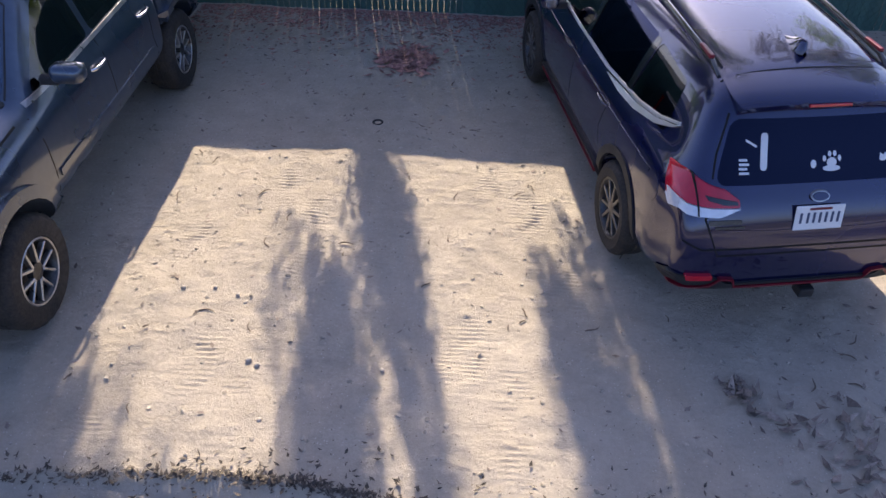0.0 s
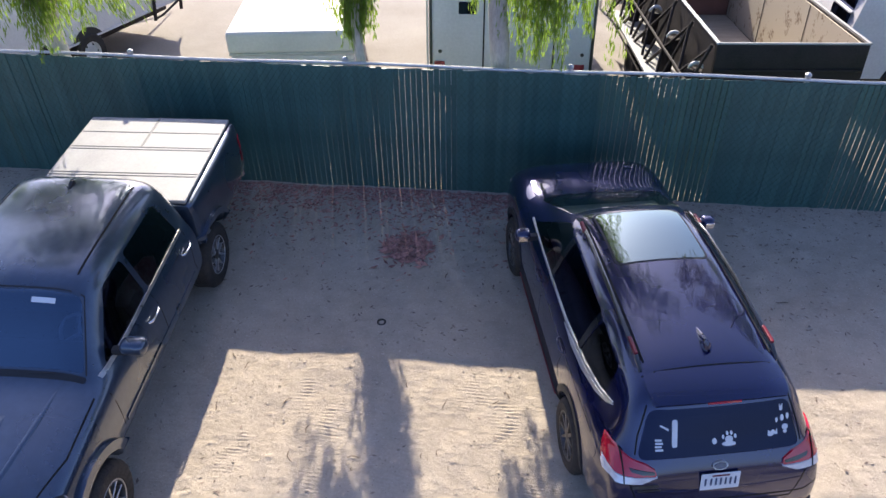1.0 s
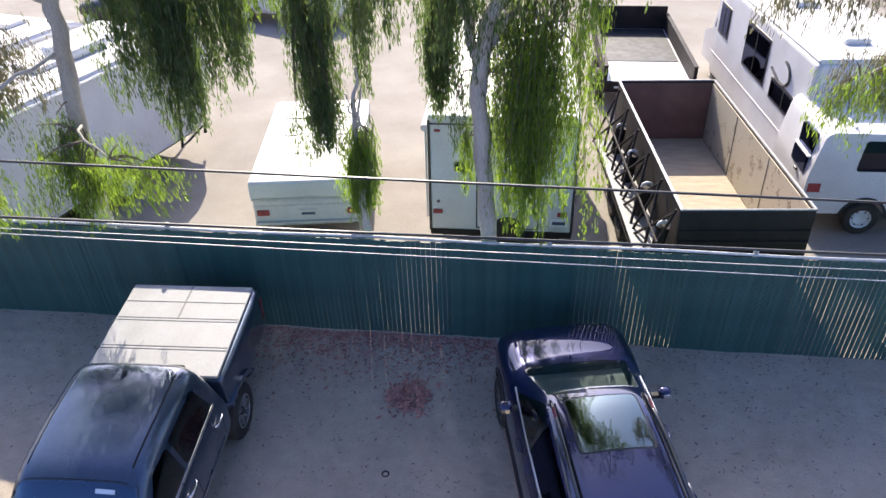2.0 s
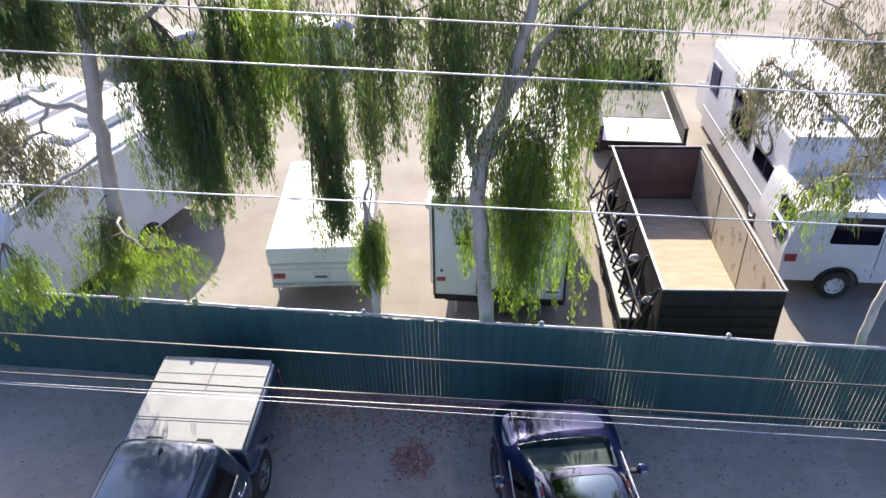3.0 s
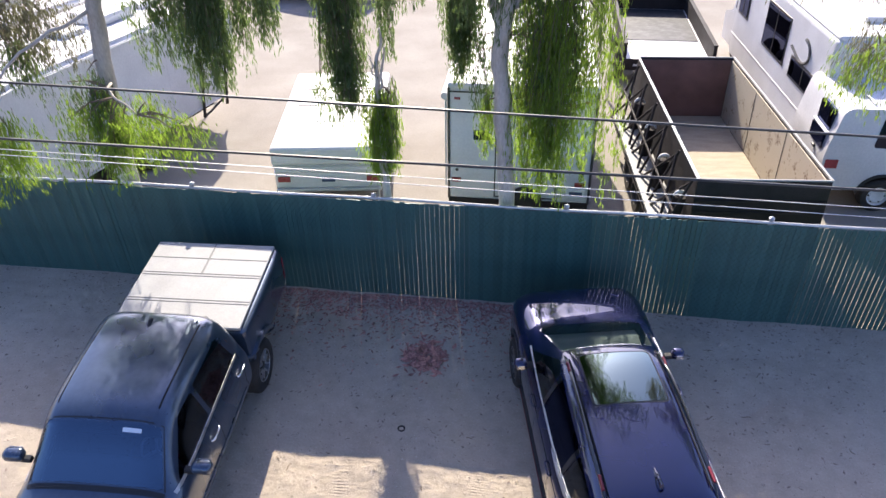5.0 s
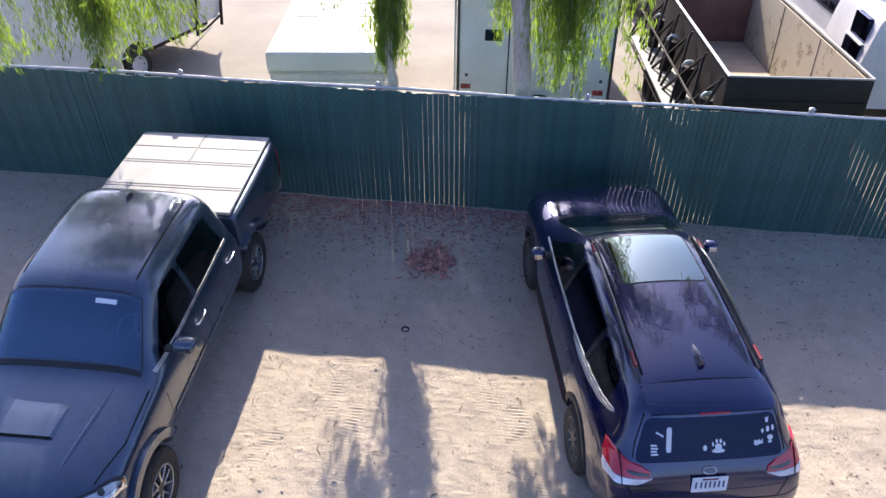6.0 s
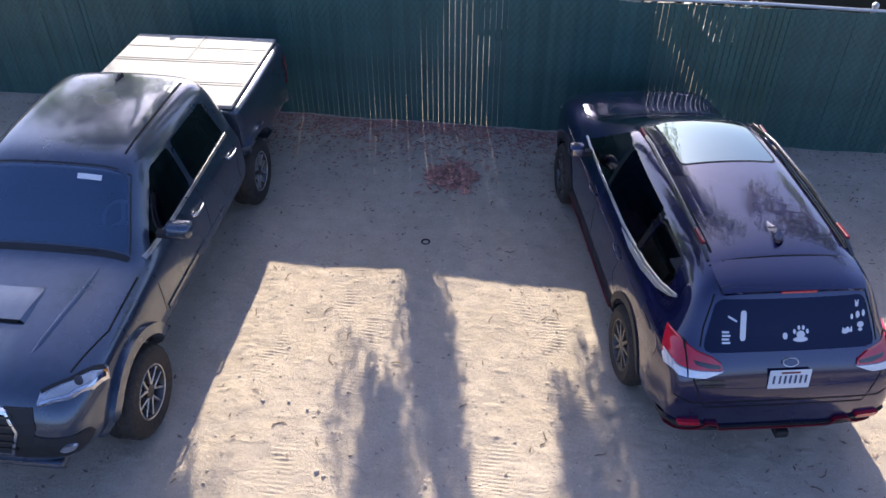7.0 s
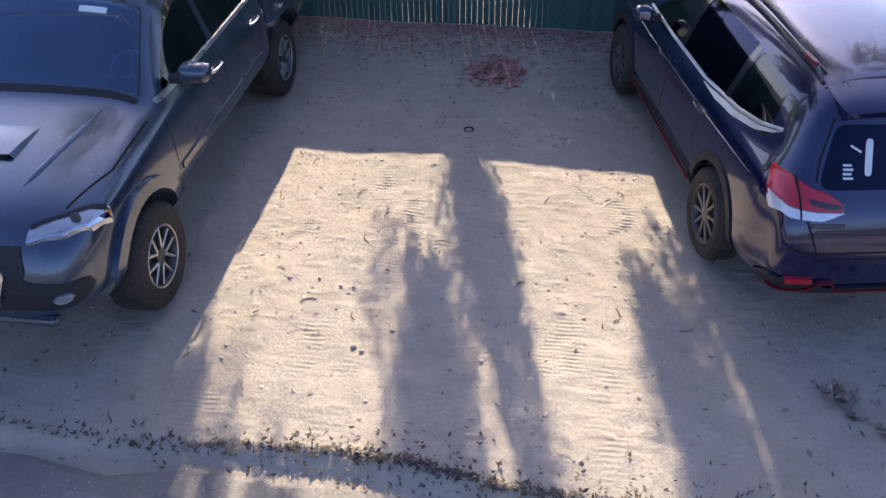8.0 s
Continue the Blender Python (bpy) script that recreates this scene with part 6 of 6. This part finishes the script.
weeping_tree("weeping pepper tree with long drooping green sprays beside the fence",
    [(0.74, 0.32, -0.1, 0.17), (0.73, 0.32, 0.6, 0.135), (0.70, 0.32, 1.7, 0.12), (0.62, 0.34, 3.0, 0.115), (0.56, 0.36, 4.0, 0.11), (0.62, 0.4, 4.6, 0.10), (0.85, 0.45, 5.3, 0.085), (1.15, 0.5, 6.4, 0.07), (1.35, 0.6, 7.4, 0.04)],
    [[(0.56, 0.36, 4.1, 0.08), (0.35, 0.6, 5.0, 0.06), (-0.2, 0.8, 6.0, 0.045), (-0.9, 0.8, 6.9, 0.03), (-1.5, 0.5, 7.2, 0.02)],
     [(0.85, 0.45, 5.3, 0.06), (1.5, 0.7, 6.2, 0.045), (2.3, 0.8, 6.8, 0.03), (3.1, 0.7, 7.1, 0.018)],
     [(0.62, 0.36, 4.5, 0.05), (1.0, 0.5, 4.9, 0.035), (1.35, 0.45, 4.8, 0.02)],
     [(-0.2, 0.8, 6.0, 0.03), (-0.9, 0.6, 6.0, 0.022), (-1.6, 0.5, 5.6, 0.014)]],
    [(1.2, 0.42, 5.0, 1.75, (0.42, 0.35), 150, "b"), (1.1, 0.5, 5.6, 2.6, (0.5, 0.4), 90, "g"),
     # the two dense clumps near y 1.1 are added to cast the right-hand shadow
     (0.40, 0.44, 3.4, 2.35, (0.06, 0.05), 14, "b"), (0.34, 0.44, 4.2, 2.8, (0.09, 0.07), 16, "g"), (-0.03, 1.08, 5.2, 3.1, (0.09, 0.08), 90, "g"), (0.03, 1.1, 5.2, 3.5, (0.14, 0.1), 70, "g"),
    ] + [(-1.66, 0.46, 5.6, 2.65, (0.08, 0.09), 64, "g"), (-1.37, 0.46, 5.6, 3.0, (0.07, 0.09), 44, "g"), (-1.54, 0.46, 3.9, 2.85, (0.15, 0.12), 56, "g"), (-1.86, 0.46, 3.5, 2.6, (0.06, 0.07), 9, "g"), (-1.5, 0.2, 6.9, 4.6, (0.35, 0.4), 70, "g"),
     (-0.7, 0.4, 6.9, 4.4, (0.4, 0.4), 80, "g"), (0.1, 0.5, 7.0, 4.2, (0.4, 0.5), 90, "g"), (-0.98, 0.9, 5.9, 3.5, (0.15, 0.12), 34, "g"),
     (0.8, 0.6, 7.0, 4.4, (0.45, 0.5), 70, "g"), (1.6, 0.6, 6.9, 4.5, (0.45, 0.5), 80, "g"), (1.9, 0.3, 6.4, 4.3, (0.2, 0.25), 26, "b"),
     ] + [(2.5, 0.6, 7.0, 5.3, (0.35, 0.4), 60, "g"), (3.2, 0.7, 7.2, 6.0, (0.4, 0.4), 44, "g"), (0.6, 0.9, 8.2, 6.2, (1.2, 0.8), 90, "g"), (-1.0, 0.9, 8.0, 6.4, (0.8, 0.7), 60, "g"), (2.4, 0.9, 8.0, 6.5, (0.8, 0.7), 60, "g")], 11)

weeping_tree("weeping pepper tree with a leaning pale trunk and hanging sprays",
    [(-5.12, 0.3, -0.1, 0.18), (-5.08, 0.3, 0.8, 0.14), (-5.02, 0.3, 2.0, 0.125), (-4.93, 0.3, 3.0, 0.12), (-4.75, 0.3, 4.4, 0.11), (-4.58, 0.3, 5.4, 0.10), (-4.45, 0.35, 6.4, 0.08), (-4.2, 0.4, 7.4, 0.05)],
    [[(-4.58, 0.3, 5.3, 0.06), (-4.0, 0.5, 6.0, 0.045), (-3.3, 0.5, 6.6, 0.03), (-2.3, 0.4, 7.0, 0.018)],
     [(-4.65, 0.3, 5.0, 0.05), (-5.4, 0.4, 5.1, 0.04), (-6.1, 0.5, 5.0, 0.03), (-6.8, 0.3, 4.7, 0.02)],
     [(-5.4, 0.4, 5.1, 0.03), (-5.7, 0.2, 4.6, 0.024), (-6.3, 0.1, 4.3, 0.016), (-6.6, 0.1, 3.9, 0.01)],
     [(-4.9, 0.3, 3.2, 0.03), (-4.6, -0.2, 3.5, 0.02), (-4.1, -0.5, 3.3, 0.012)],
     [(-4.75, 0.3, 4.4, 0.03), (-5.3, -0.4, 4.2, 0.022), (-5.9, -0.9, 3.6, 0.012)]],
    [(-4.6, -0.35, 3.45, 2.35, (0.55, 0.35), 70, "b"), (-3.95, -0.6, 3.3, 2.75, (0.5, 0.3), 44, "b"), (-4.9, -0.2, 3.7, 2.4, (0.4, 0.3), 50, "g"), (-4.7, -0.3, 3.2, 1.9, (0.3, 0.25), 24, "b"),
     (-3.9, 0.4, 6.2, 3.5, (0.3, 0.35), 80, "g"), (-3.2, 0.35, 6.4, 3.4, (0.3, 0.3), 60, "g"), (-3.32, 0.35, 6.0, 3.05, (0.15, 0.2), 80, "g"), (-3.14, 0.35, 5.8, 3.3, (0.07, 0.15), 50, "g"), (-2.86, 0.4, 6.6, 3.7, (0.07, 0.15), 46, "g"), (-2.5, 0.4, 6.9, 3.75, (0.09, 0.15), 70, "g"), (-2.1, 0.4, 6.9, 4.6, (0.3, 0.4), 70, "b"),
    ] + [(-6.4, 0.2, 5.2, 3.4, (0.5, 0.4), 70, "d"), (-5.6, 0.2, 4.7, 3.5, (0.3, 0.3), 40, "d"), (-6.9, 0.1, 4.4, 3.0, (0.4, 0.3), 50, "g"),
     (-5.9, -0.95, 3.3, 2.15, (0.45, 0.3), 60, "b"), (-4.7, 0.4, 7.2, 5.7, (0.5, 0.5), 100, "g"), (-5.45, 0.3, 6.9, 5.65, (0.4, 0.35), 80, "g"), (-4.9, 0.2, 6.8, 5.75, (0.3, 0.3), 50, "g"), (-4.25, 0.3, 6.8, 5.8, (0.35, 0.3), 60, "g"), (-6.1, 0.2, 4.1, 3.3, (0.3, 0.25), 40, "g"), (-5.8, 0.5, 7.0, 5.2, (0.7, 0.6), 130, "g"), (-3.6, 0.7, 8.0, 6.2, (0.9, 0.7), 130, "g"), (-6.6, 0.6, 7.4, 5.6, (0.7, 0.6), 130, "g"), (-5.2, -0.6, 8.0, 6.6, (1.1, 0.7), 120, "g")], 23)

weeping_tree("slender young pepper tree wrapped in short hanging green sprays",
    [(-1.02, 0.3, -0.1, 0.085), (-1.02, 0.3, 0.9, 0.07), (-1.04, 0.31, 1.9, 0.062), (-1.07, 0.34, 3.0, 0.05), (-1.05, 0.38, 3.7, 0.03), (-1.0, 0.42, 4.2, 0.014)],
    [[(-1.07, 0.34, 3.0, 0.025), (-1.0, 0.3, 3.6, 0.018), (-0.93, 0.3, 4.0, 0.01)],
     [(-1.05, 0.38, 3.4, 0.02), (-1.12, 0.36, 3.7, 0.012), (-1.16, 0.36, 3.85, 0.008)]],
    [(-1.04, 0.34, 3.35, 1.95, (0.1, 0.1), 52, "b"), (-1.07, 0.36, 3.2, 1.85, (0.14, 0.12), 40, "b"), (-0.88, 0.36, 3.3, 2.5, (0.05, 0.06), 8, "b"), (-1.0, 0.36, 3.75, 2.2, (0.11, 0.1), 20, "g"), (-1.1, 0.34, 2.7, 1.9, (0.06, 0.07), 16, "b")], 51)

weeping_tree("sparse grey-green tree with a slim pale trunk",
    [(6.5, 0.45, -0.1, 0.09), (6.42, 0.45, 1.0, 0.075), (6.36, 0.45, 1.9, 0.07), (6.42, 0.5, 2.6, 0.065), (6.6, 0.6, 3.4, 0.06), (6.5, 0.8, 4.6, 0.05), (6.2, 1.0, 5.8, 0.04), (6.0, 1.0, 6.8, 0.025)],
    [[(6.6, 0.6, 3.4, 0.045), (6.1, 0.9, 4.1, 0.035), (5.5, 1.0, 4.7, 0.026), (4.8, 1.0, 5.3, 0.018), (4.2, 1.0, 5.7, 0.01)],
     [(6.1, 0.9, 4.1, 0.03), (5.6, 1.0, 4.1, 0.022), (5.2, 1.0, 3.9, 0.012)],
     [(6.5, 0.8, 4.6, 0.035), (5.9, 1.0, 5.4, 0.025), (5.2, 1.0, 6.1, 0.015), (4.6, 1.0, 6.5, 0.01)]],
    [(5.3, 1.0, 4.1, 3.25, (0.4, 0.3), 46, "b"), (5.5, 1.0, 4.4, 3.3, (0.4, 0.3), 40, "d"), (4.2, 1.0, 5.8, 4.5, (0.35, 0.3), 36, "d"), (4.8, 1.0, 5.6, 4.5, (0.35, 0.3), 36, "d"),
     (5.3, 1.0, 6.2, 4.9, (0.4, 0.35), 40, "d"), (5.8, 1.0, 5.5, 4.2, (0.4, 0.35), 50, "d"), (6.2, 1.0, 6.4, 4.8, (0.5, 0.4), 60, "g"), (4.6, 1.0, 6.7, 5.8, (0.4, 0.3), 30, "d"), (6.8, 0.8, 5.2, 3.6, (0.4, 0.4), 50, "g"), (7.4, 0.8, 6.6, 4.6, (0.7, 0.5), 70, "g")], 37)

# ---- overhead cables and the poles that carry them ----
REACH = 24.0
CABLES = [  # label, y and its drift per metre of x, height and its slope, radius, material
    ("thick black overhead cable", -4.62, 0.0632, 5.445, -0.0459, 0.0095, CABLE),
    ("black overhead cable above the yard", -4.58, 0.0674, 5.825, -0.0552, 0.0085, CABLE),
    ("thin bare overhead wire", -4.606, 0.09, 5.33, -0.073, 0.0028, WIRE),
    ("thin bare overhead wire", -4.61, 0.0728, 5.275, -0.0663, 0.0028, WIRE),
    ("pale overhead wire high above the yard", -5.15, 0.0374, 7.62, -0.0252, 0.0045, WIRE),
    ("pale overhead wire high above the yard", -5.15, 0.0374, 8.3876, -0.0394, 0.0045, WIRE),
    ("pale overhead wire high above the yard", -5.15, 0.0374, 8.6477, -0.0433, 0.004, WIRE),
]


def cable(label, y, drift, z, slope, r, material):
    pts = [(x, y + drift * x, z + slope * x + 0.12 * (x / REACH) ** 2) for x in np.linspace(-REACH, REACH, 49)]
    return tagged(part("cable", tube(bmesh.new(), pts, r, 6), material, smooth=60), label, "cable", "overhead cables")


def utility_pole(side):
    """A tarred pole at one end of the span, with a bracket to each cable."""
    x = side * (REACH + 0.16)
    ends = [(y + drift * side * REACH, z + slope * side * REACH + 0.12) for _, y, drift, z, slope, _, _ in CABLES]
    y0 = sum(e[0] for e in ends) / len(ends)
    t = thing("utility_pole", "tall brown wooden pole carrying overhead cables", "utility pole", pose(x, y0, 0), "utility poles")
    foot = float(ground_height(np.array([x]), np.array([y0]))[0]) - 0.3
    part("shaft", tube(bmesh.new(), [(0, 0, foot), (0, 0, 4.5), (0, 0, 9.9)], [0.17, 0.15, 0.12], 14), TWIG, t, smooth=60)
    for y, z in ends:
        part("bracket", tube(bmesh.new(), [(0, 0, z), (-side * 0.16, y - y0, z)], 0.03, 8), ZINC, t, smooth=60)
    return t


for row in CABLES:
    cable(*row)
for side in (-1, 1):
    utility_pole(side)

# ---- litter on the ground ----
rng = np.random.default_rng(3)


def flakes(x, y, size, curl=0.16):
    """Curled dead leaves lying on the ground."""
    n = len(x)
    a = rng.uniform(0, 2 * np.pi, n)
    L = size * rng.uniform(0.6, 1.5, n)
    w = L * rng.uniform(0.22, 0.5, n)
    c, s = np.cos(a), np.sin(a)
    z = ground_height(x, y) + 0.004
    def at(u, v, h):
        return np.stack([x + u * c - v * s, y + u * s + v * c, z + h], 1)
    up = L * curl * rng.uniform(0.1, 1.0, n)
    return np.stack([at(-L / 2, 0 * L, up), at(0 * L, w / 2, up * 0.2), at(L / 2, 0 * L, up * rng.uniform(0.2, 1.2, n)), at(0 * L, -w / 2, up * rng.uniform(0, 0.8, n))], 1)


def lay(name, label, v, material):
    return tagged(part(name, quads(name, v), material), label, "leaves", kind="stuff")


a, q = rng.uniform(0, 2 * np.pi, 400), np.sqrt(rng.random(400)) * 0.3
q[:70] += np.abs(rng.normal(0, 0.12, 70))
x, y = -0.30 + q * np.cos(a), -1.27 + 0.9 * q * np.sin(a)
lay("leaf_pile", "small patch of red-brown dead leaves on the dirt", flakes(x, y, 0.1, 0.35), DRYLEAF)
x = rng.uniform(-2.9, 1.1, 2600)
y = -0.06 - np.abs(rng.normal(0, 0.7, 2600)) * rng.random(2600)
lay("leaf_litter", "red-brown dead leaves along the foot of the fence", flakes(x, y, 0.06), DRYLEAF)
x, y = rng.uniform(-9, 9, 5200), -0.05 - 6.2 * rng.random(5200) ** 1.6
keep = ~((x > -2.2) & (x < 1.9) & (y < -2.9) & (rng.random(5200) < 0.8)) & ~((y < -2.2) & (rng.random(5200) < 0.4))
x, y = x[keep], y[keep]
lay("leaf_litter", "scattered dry brown leaves on the dirt", flakes(x, y, 0.046), BROWNLEAF)
x = np.concatenate([rng.normal(2.28, 0.04, 26), rng.uniform(2.3, 3.1, 50), rng.normal(2.95, 0.2, 70)])
y = np.concatenate([rng.normal(-5.5, 0.04, 26), -5.6 - 0.45 * (x[26:76] - 2.3) + rng.normal(0, 0.1, 50), rng.normal(-6.0, 0.2, 70)])
lay("leaf_pile", "curled grey-brown leaves heaped at the road's edge", flakes(x, y, 0.082, 0.75), BROWNLEAF)
x = np.concatenate([rng.uniform(-7, 8, 1300), rng.normal(-0.2, 0.8, 800), rng.normal(1.6, 0.5, 250)])
y = -6.44 + rng.normal(0, 1, 2350) * np.where(rng.random(2350) < 0.7, 0.022, 0.11) - 0.05 * np.sin(x * 2.1)
lay("leaf_litter", "dark crumbs and leaves along the edge of the asphalt", flakes(x, y, 0.034, 0.7), CRUMB)


def stones(n, x, y, size, name, label, material):
    bm = bmesh.new()
    for i in range(n):
        r = size * rng.uniform(0.5, 1.6)
        m = pose(float(x[i]), float(y[i]), float(ground_height(x[i:i + 1], y[i:i + 1])[0]) + r * 0.15, 0, 0, rng.uniform(0, 360)) @ Matrix.Diagonal((r, r * rng.uniform(0.6, 0.9), r * rng.uniform(0.25, 0.45), 1))
        got = bmesh.ops.create_icosphere(bm, subdivisions=1, radius=1, matrix=m)
        for v in got["verts"]:
            v.co += Vector(rng.normal(0, r * 0.12, 3))
    return tagged(part(name, bm, material, smooth=30), label, "stones", kind="stuff")


stones(330, rng.uniform(-7, 8, 330), rng.uniform(-6.4, -0.1, 330), 0.012, "gravel", "small pale stones scattered over the dirt", STONE)
stones(620, rng.uniform(-3.0, 4.5, 620), rng.uniform(-6.4, -2.6, 620), 0.014, "clods", "small pale clods of dry dirt", CLOD)


def pebble(x, y, r):
    bm = bmesh.new()
    bmesh.ops.create_icosphere(bm, subdivisions=2, radius=r)
    for v in bm.verts:
        v.co += v.co.normalized() * r * 0.3 * noise.noise(v.co * 30 + Vector((x, y, 0)))
        v.co.z *= 0.6
    ob = part("stone", bm, STONE, smooth=40)
    ob.matrix_world = pose(x, y, r * 0.35, 0, 0, x * 90)
    tagged(ob, "dark stone lying on the sunlit dirt", "stone", "stones on the dirt")


for x, y, r in ((-1.148, -3.975, 0.028), (-1.443, -4.92, 0.03), (-1.22, -4.90, 0.026), (-1.04, -4.96, 0.026), (-0.793, -5.545, 0.038), (-0.73, -5.58, 0.03), (0.069, -5.548, 0.028), (-1.75, -3.75, 0.02), (0.55, -3.2, 0.02), (-0.6, -6.0, 0.03), (2.0, -0.5, 0.06), (3.9, -0.55, 0.05)):
    pebble(x, y, r * 0.6)

bm = bmesh.new()
ring = [(0.042 * math.cos(a), 0.042 * math.sin(a), 0.012) for a in np.linspace(0, 2 * math.pi, 25)]
tube(bm, ring, 0.013, 8, False)
part_ring = part("rubber_ring", bm, RUBBER, smooth=60)
part_ring.matrix_world = pose(-0.412, -2.577, 0.0)
tagged(part_ring, "small black rubber ring lying on the dirt", "ring")


def twig(x, y, length, turn):
    pts = [(length * (i / 5 - 0.5), 0.12 * length * math.sin(i * 0.9 + x), 0.008) for i in range(6)]
    ob = part("twig", tube(bmesh.new(), pts, [0.003, 0.005, 0.005, 0.0045, 0.004, 0.002], 5), TWIG, smooth=60)
    ob.matrix_world = pose(x, y, 0, 0, 0, turn)
    tagged(ob, "thin dry twig lying on the dirt", "twig", "twigs on the dirt")


for k in range(46):
    twig(rng.uniform(-2.2, 3.2), rng.uniform(-6.4, -3.0), rng.uniform(0.04, 0.13), rng.uniform(0, 180))
for k in range(26):
    twig(rng.uniform(-2.4, 5.5), rng.uniform(-3.0, -0.2), rng.uniform(0.05, 0.16), rng.uniform(0, 180))
